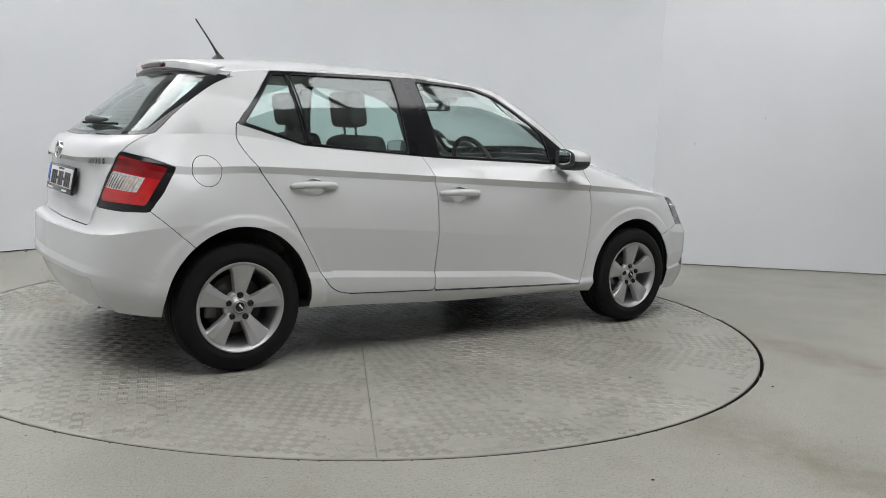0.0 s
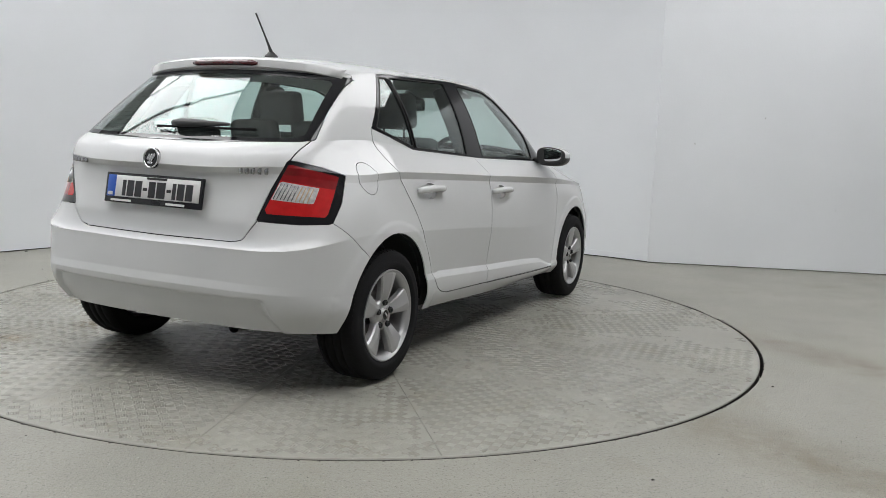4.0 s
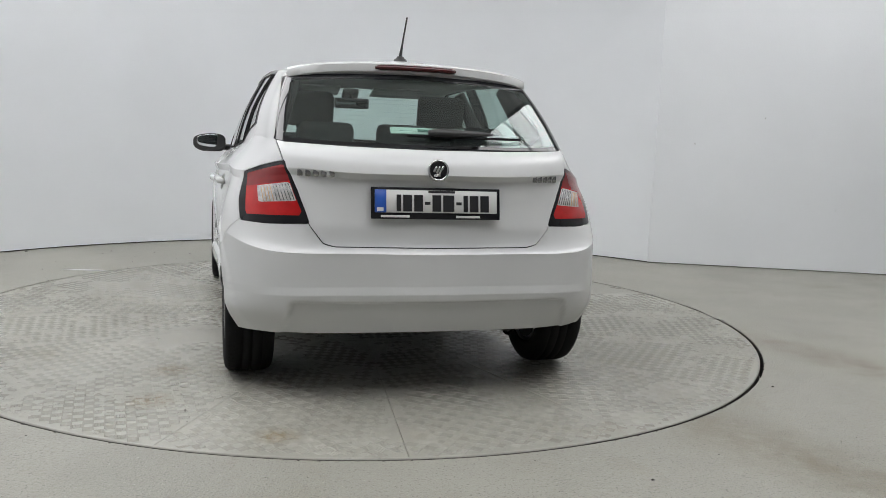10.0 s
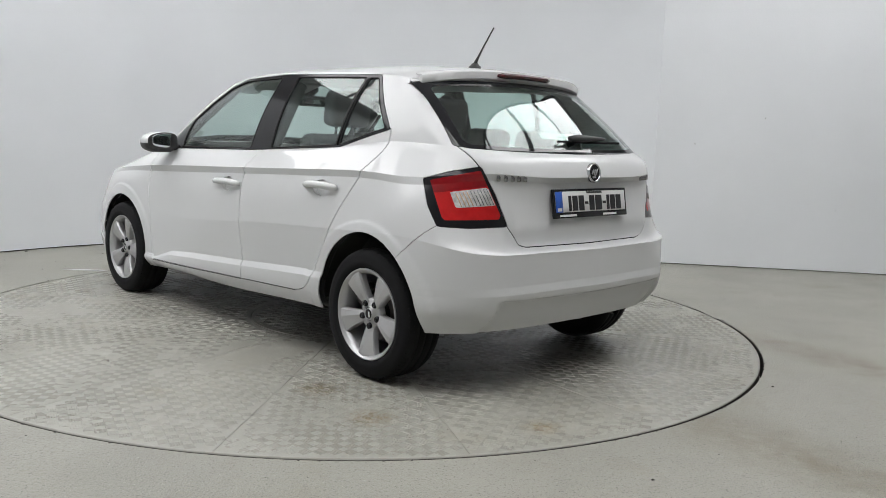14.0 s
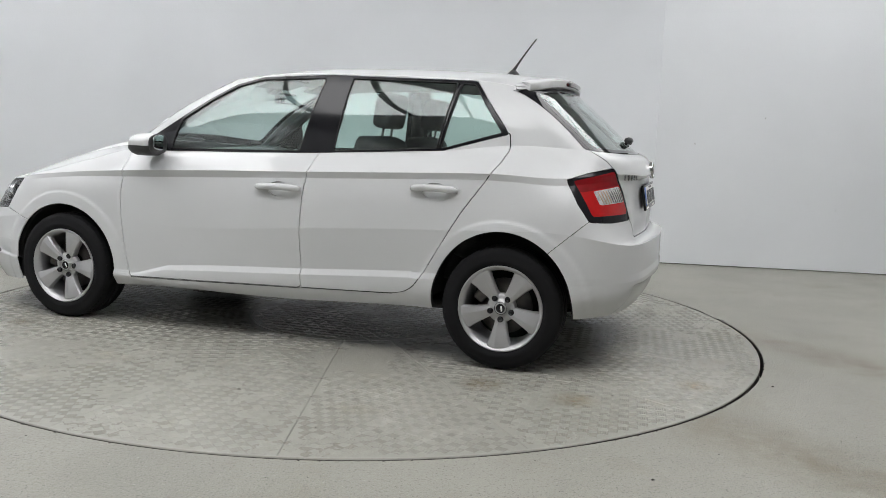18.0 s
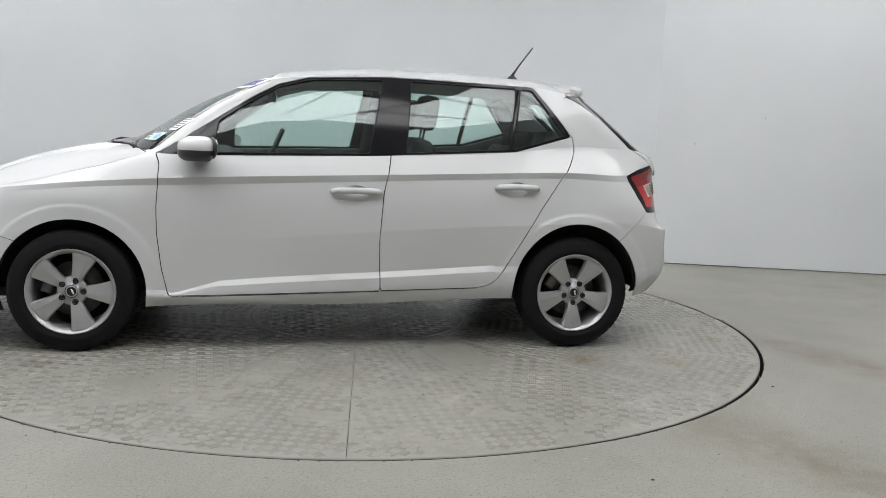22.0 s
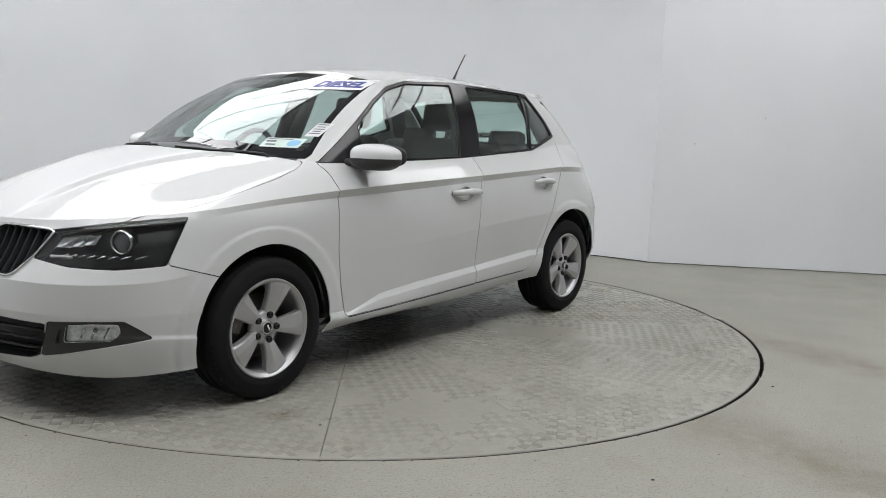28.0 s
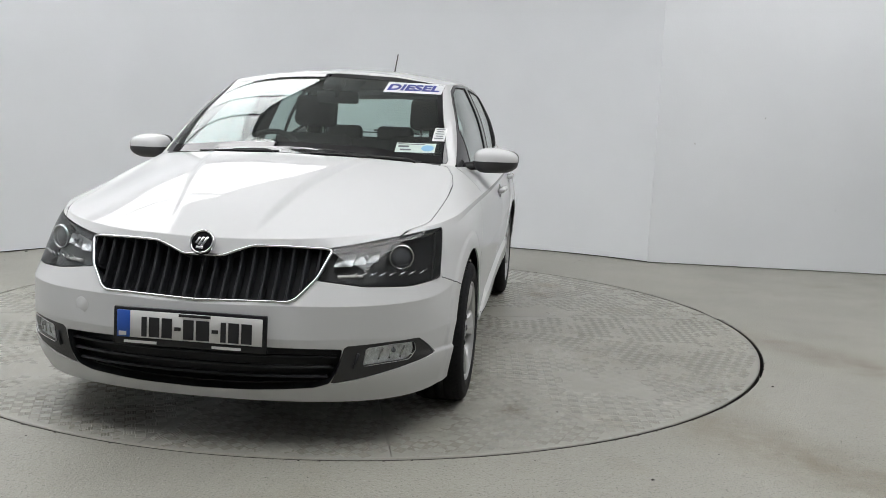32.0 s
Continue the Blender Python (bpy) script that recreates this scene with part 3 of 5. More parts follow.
level("deck", (1.62, 0, .856), (1.60, .27, .857), (1.57, .45, .838), (1.50, .60, .812), (1.38, .69, .815), (1.17, .735, .86), (.84, .775, .885),
      (-.2, .782, .925), (-.9, .757, .965), (-1.23, .725, .99), (-1.46, .69, .98), (-1.67, .60, .985), (-1.765, .37, .985), (-1.79, 0, .985))
level("belt", (1.06, 0, .99), (1.04, .25, .985), (1.0, .45, .972), (.945, .60, .958), (.895, .672, .951), (.855, .705, .943), (.76, .728, .938),
      (-.2, .735, .966), (-.9, .715, 1.008), (-1.20, .692, 1.045), (-1.42, .652, 1.046), (-1.60, .603, 1.037), (-1.685, .36, 1.03), (-1.71, 0, 1.03))
level("rail", (.30, 0, 1.379), (.305, .25, 1.371), (.315, .42, 1.354), (.325, .52, 1.336), (.318, .552, 1.33), (.26, .563, 1.336), (.12, .572, 1.352),
      (-.25, .575, 1.367), (-.75, .575, 1.36), (-1.01, .568, 1.348), (-1.16, .556, 1.332), (-1.27, .53, 1.318), (-1.33, .33, 1.342), (-1.345, 0, 1.35))
level("crown", (.28, 0, 1.386), (.27, 0, 1.388), (.25, 0, 1.392), (.22, 0, 1.397), (.17, 0, 1.404), (.08, 0, 1.414), (-.06, 0, 1.425),
      (-.33, 0, 1.435), (-.75, 0, 1.433), (-1.0, 0, 1.422), (-1.13, 0, 1.413), (-1.22, 0, 1.405), (-1.29, 0, 1.396), (-1.33, 0, 1.388))
a_, b_ = LEVELS["belt"], LEVELS["rail"]
bow_ = np.array([(.03, 0, .022)] * 3 + [(.025, .008, .018), (.015, .014, .01), (.004, .016, .004)] + [(0, .022, .0)] * 3 + [(0, .02, 0), (.002, .016, .002), (.0, .010, .002), (-.006, .003, .004), (-.010, 0, .004)])
LEVELS["glass_mid"] = (a_ + b_) / 2 + bow_
a_, b_ = LEVELS["rail"], LEVELS["crown"]
LEVELS["roof_mid"] = a_ * 0.68 + b_ * 0.32 + np.c_[0 * a_[:, 0], 0 * a_[:, 0], 0.012 * a_[:, 1] / 0.57]


def spline(t, P, q):
    """A natural cubic spline through P at t, read at q."""
    n = len(t)
    h = np.diff(t)
    A, B = np.eye(n), np.zeros((n, P.shape[1]))
    for i in range(1, n - 1):
        A[i, i - 1:i + 2] = h[i - 1] / 6, (h[i - 1] + h[i]) / 3, h[i] / 6
        B[i] = (P[i + 1] - P[i]) / h[i] - (P[i] - P[i - 1]) / h[i - 1]
    M = np.linalg.solve(A, B)
    i = np.clip(np.searchsorted(t, q, side="right") - 1, 0, n - 2)
    hh = h[i][:, None]
    a = (t[i + 1] - q)[:, None] / hh
    b = 1 - a
    return a * P[i] + b * P[i + 1] + ((a ** 3 - a) * M[i] + (b ** 3 - b) * M[i + 1]) * hh ** 2 / 6


FLIP = np.array([1, -1, 1.0])


def skin_grid():
    ref = LEVELS["waist"]
    key = np.r_[0, np.cumsum(np.linalg.norm(np.diff(ref, axis=0), axis=1))]
    ext = np.r_[-key[2], -key[1], key, 2 * key[-1] - key[-2], 2 * key[-1] - key[-3]]
    q = np.concatenate([np.linspace(key[0], key[4], 90)[:-1], np.linspace(key[4], key[9], 240)[:-1], np.linspace(key[9], key[13], 90)])
    lines = {n: spline(ext, np.r_[P[2:0:-1] * FLIP, P, P[-2:-4:-1] * FLIP], q) for n, P in LEVELS.items()}
    # the fold low on the doors: straight runs, with the band below it flared out
    c, lo = lines["crease_low"], lines["low"]
    on = (c[:, 0] < .80) & (c[:, 0] > -.80)
    c[on, 2] = np.interp(c[on, 0], (-.80, -.77, -.21, .30, .56, .75, .80), (.436, .434, .396, .369, .347, .291, .285))
    fl = c * .72 + lo * .28
    fl[:, 1] += np.interp(fl[:, 0], (-1.0, -.8, .5, .75, 1.0), (0, .013, .013, .004, 0))
    fl[:, 0] -= np.interp(fl[:, 0], (-1.8, -1.6), (.008, 0))
    lines["flare"] = fl
    groups = (("sill", "low", "flare"), ("flare", "crease_low"), ("crease_low", "waist"), ("waist", "upper", "under_edge"), ("under_edge", "edge"), ("edge", "deck", "belt"),
              ("belt", "glass_mid", "rail"), ("rail", "roof_mid", "crown"))
    counts = (34, 5, 22, 30, 4, 20, 34, 26)
    cols = []
    for names, m in zip(groups, counts):
        G = np.array([lines[n] for n in names])
        if names[-1] == "crown":
            G = np.concatenate([G, (G[1] * FLIP)[None], (G[0] * FLIP)[None]])
        d = np.r_[0, np.cumsum(np.linalg.norm(np.diff(G, axis=0), axis=2).mean(1))]
        end = d[len(names) - 1]
        at = np.linspace(0, end, m + 1)
        if names[-1] != "crown":
            at = np.r_[0, .0022, at[1:-1], end - .0022, end]
        s = spline(d, G.reshape(len(G), -1), at).reshape(len(at), -1, 3)
        cols.append(s if not cols else s[1:])
    S = np.concatenate(cols)
    S[:, 0, 1] = S[:, -1, 1] = 0
    S[-1, :, 1] = 0
    # wheel-arch flares
    for cx, cz in ((1.235, .29), (-1.235, .297)):
        r = np.hypot(S[..., 0] - cx, S[..., 2] - cz)
        w = np.clip((0.410 - r) / 0.010, 0, 1)
        w = w * w * (3 - 2 * w)
        S[..., 1] += 0.0055 * w * (S[..., 1] > 0.6)
    # the bonnet's middle stands proud between two folds that run out from the emblem
    x, y, z = S[..., 0], S[..., 1], S[..., 2]
    w = np.clip((.15 + (1.95 - x) * .24 - y) / .020, 0, 1)
    w = w * w * (3 - 2 * w) * np.clip((1.93 - x) / .15, 0, 1) * np.clip((x - .98) / .08, 0, 1) * np.clip((z - .71) / .03, 0, 1)
    S[..., 2] += .017 * w
    # the lip at the front corner, below the fog lamp
    line = .335 - .09 * np.clip(1.84 - x, 0, .3)
    w = np.clip((line - z) / .007, 0, 1) * np.clip(1 - (line - z) / .12, 0, 1) * np.clip((y - .70) / .03, 0, 1) * (x > 1.5)
    S[..., 1] += .008 * w
    # trapezoid hollow low in the rear bumper
    w = np.clip((.425 - S[..., 2]) / .005, 0, 1) * np.clip((.60 - S[..., 1] - (S[..., 2] - .30) * .25) / .012, 0, 1) * (S[..., 0] < -1.6)
    S[..., 0] += .021 * w
    # fold across the tailgate under the plate
    d = S[..., 2] - .712
    w = np.clip(1 - np.where(d > 0, d / .11, -d / .07), 0, 1) * np.clip((.52 - S[..., 1]) / .05, 0, 1) * (S[..., 0] < -1.6)
    S[..., 0] -= .013 * w
    return S


class Skin:
    """The outer surface as polygons that can be cut along closed lines."""

    def __init__(self, S):
        m, n = S.shape[:2]
        self.V = [tuple(v) for v in S.reshape(-1, 3)]
        self.faces = []
        for i in range(m - 1):
            for j in range(n - 1):
                self.faces.append((i * n + j, i * n + j + 1, (i + 1) * n + j + 1, (i + 1) * n + j))

    def split(self, faces, fn):
        """Faces where fn < 0, and the rest; polygons across the line are cut."""
        val = fn(np.array(self.V))
        val = np.where(np.abs(val) < 1e-7, 1e-7, val).tolist()
        cache, inside, outside = {}, [], []
        for f in faces:
            neg = [val[i] < 0 for i in f]
            if all(neg):
                inside.append(f)
            elif not any(neg):
                outside.append(f)
            else:
                a, b = [], []
                for k, i in enumerate(f):
                    j = f[(k + 1) % len(f)]
                    (a if neg[k] else b).append(i)
                    if neg[k] != (val[j] < 0):
                        e = (min(i, j), max(i, j))
                        if e not in cache:
                            w = val[i] / (val[i] - val[j])
                            p, q = self.V[i], self.V[j]
                            self.V.append(tuple(p[c] + (q[c] - p[c]) * w for c in range(3)))
                            val.append(0.0)
                            cache[e] = len(self.V) - 1
                        a.append(cache[e])
                        b.append(cache[e])
                if len(a) > 2:
                    inside.append(tuple(a))
                if len(b) > 2:
                    outside.append(tuple(b))
        return inside, outside

    def cutout(self, faces, fn, gap=0.002):
        """As split, with an open joint of twice gap between the two."""
        inside, rest = self.split(faces, lambda P: fn(P) + gap)
        _, outside = self.split(rest, lambda P: fn(P) - gap)
        return inside, outside

    def mesh(self, name, faces, material, both=False, right=False, shift=0.0):
        """A mesh of these faces: the left half, its mirror image, or both halves joined."""
        used = sorted({i for f in faces for i in f})
        at = {i: k for k, i in enumerate(used)}
        P = np.array([self.V[i] for i in used]).reshape(-1, 3)
        F = [tuple(at[i] for i in f) for f in faces]
        bm = bmesh.new()
        for flip in ((False, True) if both else (right,)):
            vs = [bm.verts.new((x, -y if flip else y, z)) for x, y, z in P]
            for f in F:
                loop = [vs[i] for i in (f[::-1] if flip else f)]
                try:
                    bm.faces.new(loop)
                except ValueError:
                    pass
        bmesh.ops.remove_doubles(bm, verts=bm.verts, dist=1.5e-4)
        bmesh.ops.dissolve_degenerate(bm, edges=bm.edges, dist=1e-4)
        for e in bm.edges:
            e.smooth = not e.is_boundary
        if shift:
            bm.normal_update()
            moved = [(v, v.co + v.normal * shift) for v in bm.verts]
            for v, c in moved:
                v.co = c
        me = bpy.data.meshes.new(name)
        bm.to_mesh(me)
        bm.free()
        me.materials.append(material)
        me.polygons.foreach_set("use_smooth", [True] * len(me.polygons))
        return me


def outline(points, ax, ay, keep=None, rounding=0.0):
    """A signed distance to a closed line in the plane of two axes; keep limits it to a side of the car."""
    pts = np.array(points, float)
    if rounding:
        out = []
        n = len(pts)
        for i in range(n):
            p, a, b = pts[i], pts[i - 1], pts[(i + 1) % n]
            da, db = (a - p), (b - p)
            ra = min(rounding, np.linalg.norm(da) * 0.45)
            rb = min(rounding, np.linalg.norm(db) * 0.45)
            s, e = p + da / np.linalg.norm(da) * ra, p + db / np.linalg.norm(db) * rb
            for t in np.linspace(0, 1, 6):
                out.append((1 - t) ** 2 * s + 2 * t * (1 - t) * p + t * t * e)
        pts = np.array(out)

    def fn(P):
        X = np.c_[P @ np.array(ax, float), P @ np.array(ay, float)]
        best = np.full(len(X), 1e9)
        inside = np.zeros(len(X), bool)
        for a, b in zip(pts, np.roll(pts, -1, axis=0)):
            d = b - a
            w = np.clip(((X - a) @ d) / (d @ d + 1e-12), 0, 1)
            best = np.minimum(best, np.linalg.norm(X - a - w[:, None] * d, axis=1))
            cross = ((a[1] > X[:, 1]) != (b[1] > X[:, 1]))
            den = np.where(abs(b[1] - a[1]) < 1e-12, 1e-12, b[1] - a[1])
            inside ^= cross & (X[:, 0] < (b[0] - a[0]) * (X[:, 1] - a[1]) / den + a[0])
        v = np.where(inside, -best, best)
        if keep is not None:
            v = np.where(keep(P), v, np.maximum(v, 0.05))
        return v
    fn.pts = pts
    return fn


XAX, YAX, ZAX = (1, 0, 0), (0, 1, 0), (0, 0, 1)


def side(points, rounding=0.0, low=0.35):
    return outline(points, XAX, ZAX, lambda P: P[:, 1] > low, rounding)


def face_on(points, front, rounding=0.0):
    return outline(points, YAX, ZAX, (lambda P: P[:, 0] > 0.2) if front else (lambda P: P[:, 0] < -1.0), rounding)


def corner(points3, front, rounding=0.0, turn=45.0):
    """A closed line round a corner of the car, seen along a slanting direction."""
    a = radians(turn)
    ax = (math.sin(a), -math.cos(a), 0) if front else (math.sin(a), math.cos(a), 0)
    pts = [(np.dot(p, ax), p[2]) for p in points3]
    return outline(pts, ax, ZAX, (lambda P: P[:, 0] > 1.3) if front else (lambda P: P[:, 0] < -1.3), rounding)


# ---- the car: panels ----
car = new("car")
tagged(car, "white five-door hatchback car parked on the turntable", "car")
skin = Skin(skin_grid())
rest = skin.faces
WHEELS = ((1.235, .292), (-1.235, .297))
HUB_Y = 0.775

# wheel arches are open
for cx, cz in WHEELS:
    rx, rz = (.338, .338) if cx > 0 else (.338, .360)
    _, rest = skin.split(rest, lambda P, cx=cx, cz=cz, rx=rx, rz=rz: np.where((P[:, 1] > .5) & (abs(P[:, 0] - cx) < .5), (np.hypot((P[:, 0] - cx) / rx, (P[:, 2] - cz) / rz) - 1) * .34, .2))

# glazing
dlo = side([(.862, .944), (.60, .944), (-.174, .967), (-.905, 1.011), (-1.205, 1.098), (-1.19, 1.125), (-1.015, 1.347), (-.255, 1.362), (.152, 1.342), (.298, 1.303), (.425, 1.232), (.72, 1.035)])
dlo_faces, rest = skin.cutout(rest, dlo, 0.0015)
glass_f = side([(.605, .956), (-.15, .975), (-.224, 1.346), (.142, 1.331), (.293, 1.291), (.423, 1.217), (.58, 1.109)], 0.016)
glass_r = side([(-.335, .984), (-.865, 1.019), (-.922, 1.336), (-.368, 1.347)], 0.012)
glass_q = side([(-.887, 1.0205), (-.915, 1.025), (-1.176, 1.104), (-1.008, 1.330), (-.946, 1.334)], 0.010)
pane_f, dlo_faces = skin.split(dlo_faces, glass_f)
pane_r, dlo_faces = skin.split(dlo_faces, glass_r)
pane_q, frame_faces = skin.split(dlo_faces, glass_q)
frame_f, frame_r = skin.split(frame_faces, lambda P: -(P[:, 0] + .262 + (P[:, 2] - .97) * .1))
screen = face_on([(0, .985), (.30, .978), (.52, .962), (.662, .958), (.665, .975), (.548, 1.318), (.53, 1.333), (.30, 1.364), (0, 1.376), (-.3, 1.369), (-.3, .98)], True)
screen_faces, rest = skin.cutout(rest, screen, 0.001)
clear = face_on([(0, 1.028), (.30, 1.02), (.52, 1.0), (.625, .99), (.632, 1.005), (.532, 1.295), (.515, 1.316), (.30, 1.345), (0, 1.356), (-.3, 1.35), (-.3, 1.02)], True)
screen_clear, screen_frit = skin.split(screen_faces, clear)
rear_win = face_on([(0, 1.022), (.35, 1.026), (.59, 1.035), (.625, 1.043), (.567, 1.308), (.545, 1.318), (.3, 1.332), (0, 1.34), (-.3, 1.33), (-.3, 1.02)], False)
rear_faces, rest = skin.cutout(rest, rear_win, 0.001)
rear_in = face_on([(0, 1.040), (.40, 1.044), (.575, 1.052), (.590, 1.066), (.540, 1.284), (.522, 1.297), (.25, 1.314), (0, 1.321), (-.3, 1.315), (-.3, 1.04)], False, 0.0)
rear_clear, rear_frit = skin.split(rear_faces, rear_in)

# lamps
tail_pts = [(-1.507, .744, .907), (-1.60, .69, .938), (-1.698, .600, .965), (-1.74, .55, .85), (-1.775, .505, .722), (-1.70, .66, .716), (-1.612, .752, .72), (-1.56, .76, .80)]
tail = corner(tail_pts, False, 0.008)
tail_faces, rest = skin.cutout(rest, tail, 0.0015)
head_pts = [(1.565, .752, .748), (1.66, .69, .74), (1.80, .60, .722), (1.928, .44, .690), (1.955, .43, .64), (1.988, .405, .592), (1.90, .53, .572), (1.80, .665, .568), (1.662, .76, .579)]
head = corner(head_pts, True, 0.008)
head_faces, rest = skin.cutout(rest, head, 0.0015)

# grilles and fog lamps
grille = face_on([(0, .655), (.07, .655), (.12, .675), (.17, .692), (.25, .694), (.41, .690), (.432, .682), (.40, .60), (.345, .535), (.32, .522), (0, .515), (-.2, .515), (-.2, .65)], True, 0.012)
grille_faces, rest = skin.cutout(rest, grille, 0.001)
mouth = face_on([(0, .372), (.30, .371), (.495, .366), (.482, .30), (.452, .245), (.40, .228), (.20, .213), (0, .208), (-.2, .208), (-.2, .372)], True, 0.01)
mouth_faces, rest = skin.cutout(rest, mouth, 0.001)
fog_pts = [(1.98, .455, .240), (1.982, .482, .31), (1.98, .502, .376), (1.90, .63, .385), (1.817, .724, .387), (1.765, .752, .35), (1.725, .768, .318), (1.84, .70, .298), (1.909, .624, .278), (1.95, .55, .258)]
fog = corner(fog_pts, True, 0.01)
fog_faces, rest = skin.cutout(rest, fog, 0.001)

# the lower body without lamps and grilles, set inwards: what shows in the joints and inside
lining_faces, _ = skin.split(rest, lambda P: P[:, 2] - .93)
_, lining_faces = skin.split(lining_faces, lambda P: np.maximum(P[:, 0] + 1.62, np.maximum(P[:, 2] - .69, .40 - P[:, 2])))
roof_faces, _ = skin.split(rest, lambda P: 1.285 - P[:, 2])

# panels
gate = face_on([(-.3, .632), (0, .631), (.40, .634), (.445, .645), (.50, .715), (.60, .97), (.618, 1.04), (.558, 1.335), (.50, 1.42), (-.3, 1.5)], False, 0.008)
gate_line = lambda P: np.maximum(gate(P), P[:, 0] + 1.2)
gate_faces, rest = skin.cutout(rest, gate_line)
hood = outline([(2.2, -.3), (2.2, .40), (1.95, .47), (1.80, .61), (1.64, .690), (1.58, .708), (1.25, .727), (1.116, .725), (1.0, .705), (.918, .672), (.955, .60), (1.01, .45), (1.055, .25), (1.075, 0), (1.075, -.3)], XAX, YAX,
               lambda P: P[:, 2] > np.where(P[:, 0] > 1.72, .675, .70), 0.0)
hood_faces, rest = skin.cutout(rest, hood)
bump_f = lambda P: np.where(P[:, 0] > 1.25, P[:, 2] - np.where(P[:, 0] < 1.662, .53 + (P[:, 0] - 1.50) * .3, .60 + np.clip(P[:, 0] - 1.70, 0, 1) * .5), .3)
bump_r = lambda P: np.where(P[:, 0] < -1.3, P[:, 2] - np.clip(.57 + (-1.446 - P[:, 0]) * .9, .5, .735), .3)
bumper_f, rest = skin.cutout(rest, bump_f)
bumper_r, rest = skin.cutout(rest, bump_r)
door_f = side([(.875, .95), (.846, .90), (.845, .825), (.852, .70), (.850, .572), (.829, .402), (.798, .272), (-.214, .302), (-.205, .566), (-.22, .789), (-.262, .985)], 0.02, .5)
door_r = side([(-.262, .985), (-.22, .789), (-.205, .566), (-.214, .302), (-.70, .320), (-.76, .332), (-.805, .36), (-.855, .43), (-1.029, .728), (-1.193, .967), (-1.222, 1.03), (-1.212, 1.11)], 0.02, .5)
door_f_faces, rest = skin.cutout(rest, door_f, .0023)
door_r_faces, rest = skin.cutout(rest, door_r, .0023)
# hollows behind the door handles
hollow = lambda cx, cz: side([(cx + .062 * math.cos(a), cz + .037 * math.sin(a)) for a in np.linspace(0, 2 * math.pi, 28, endpoint=False)])
cup_f, door_f_faces = skin.split(door_f_faces, hollow(-.085, .787))
cup_r, door_r_faces = skin.split(door_r_faces, hollow(-.895, .824))
# black cowl between the bonnet and the windscreen
cowl_faces, rest = skin.split(rest, lambda P: np.maximum.reduce([P[:, 1] - .64, .905 - P[:, 0], P[:, 0] - 1.12, .93 - P[:, 2]]))
fender_faces, rest = skin.split(rest, lambda P: np.maximum(.80 - P[:, 0], P[:, 2] - .955))
flap = side([(-1.38 + .062 * math.cos(a), .893 + .066 * math.sin(a)) for a in np.linspace(0, 2 * math.pi, 24, endpoint=False)])
flap_faces, rest_flap = skin.cutout(rest, flap, 0.0015)


def panel(name, faces, material, parent=car, both=False, right=False, shift=0.0, depth=0.006, label=""):
    ob = part(name, skin.mesh(name, faces, material, both, right, shift), material, parent, label)
    return thick(ob, depth) if depth else ob


for right in (False, True):
    panel("body_side", rest_flap if right else rest, M_PAINT, right=right, label="white painted quarter, sill and roof half")
    panel("front_fender", fender_faces, M_PAINT, right=right)
    if right:
        panel("fuel_flap", flap_faces, M_PAINT, right=True, label="round white fuel flap")
bonnet = panel("bonnet", hood_faces, M_PAINT, both=True, label="white bonnet with two raised folds")
for right in (False, True):
    panel("cowl", cowl_faces, M_PLASTIC, right=right, depth=.004, label="black plastic cowl under the wipers")
front_bumper = panel("front_bumper", bumper_f, M_PAINT, both=True)
rear_bumper = panel("rear_bumper", bumper_r, M_PAINT, both=True)
tailgate = panel("tailgate", gate_faces, M_PAINT, both=True)
panel("windscreen", screen_clear, M_SCREEN, both=True, depth=0.004, label="clear windscreen with stickers")
panel("windscreen_border", screen_frit, M_FRIT, both=True, depth=0.004, label="black border of the windscreen")
panel("rear_window", rear_clear, M_GLASS, tailgate, both=True, depth=0.004, label="tinted rear window with heater wires")
panel("rear_window_border", rear_frit, M_FRIT, tailgate, both=True, depth=0.004)
doors, dividers = [], []
for right in (False, True):
    for kind, faces, frame_part, pane_part in (("front_door", door_f_faces, frame_f, pane_f), ("rear_door", door_r_faces, frame_r, pane_r)):
        d = panel(kind, faces, M_PAINT, right=right, depth=.014)
        doors.append(d)
        panel("window_frame", frame_part, M_BLACK, d, right=right, depth=0.012, label="black window frame and pillar trim")
        panel("window", pane_part, M_GLASS, d, right=right, shift=-0.004, depth=0.004, label="tinted side window")
        if kind == "rear_door":
            sy = -1 if right else 1
            bar = [(-.8755 - (z - 1.026) * .185, z) for z in np.linspace(1.02, 1.33, 12)]
            dividers.append((d, bar, sy))
            panel("quarter_window", pane_q, M_GLASS, d, right=right, shift=-0.004, depth=0.004)
panel("inner_shell", lining_faces, M_UNDER, both=True, shift=-0.035, depth=0)
panel("headlining", roof_faces, M_LINER, both=True, shift=-0.03, depth=0, label="pale grey roof lining")


# ---- the car: fittings ----
from mathutils.bvhtree import BVHTree

_all = skin_grid()
_n = _all.shape[1]
TREE = BVHTree.FromPolygons([tuple(v) for v in _all.reshape(-1, 3)],
                            [(i * _n + j, i * _n + j + 1, (i + 1) * _n + j + 1, (i + 1) * _n + j) for i in range(_all.shape[0] - 1) for j in range(_n - 1)])


def on_front(y, z, out=0.0):
    """The point of the nose at this y and z, moved outwards."""
    p, n, _, _ = TREE.ray_cast(Vector((3, abs(y), z)), Vector((-1, 0, 0)))
    n = n if n.x > 0 else -n
    p = p + n * out
    return Vector((p.x, p.y if y >= 0 else -p.y, p.z))


def on_rear(y, z, out=0.0):
    p, n, _, _ = TREE.ray_cast(Vector((-3, abs(y), z)), Vector((1, 0, 0)))
    n = n if n.x < 0 else -n
    p = p + n * out
    return Vector((p.x, p.y if y >= 0 else -p.y, p.z))


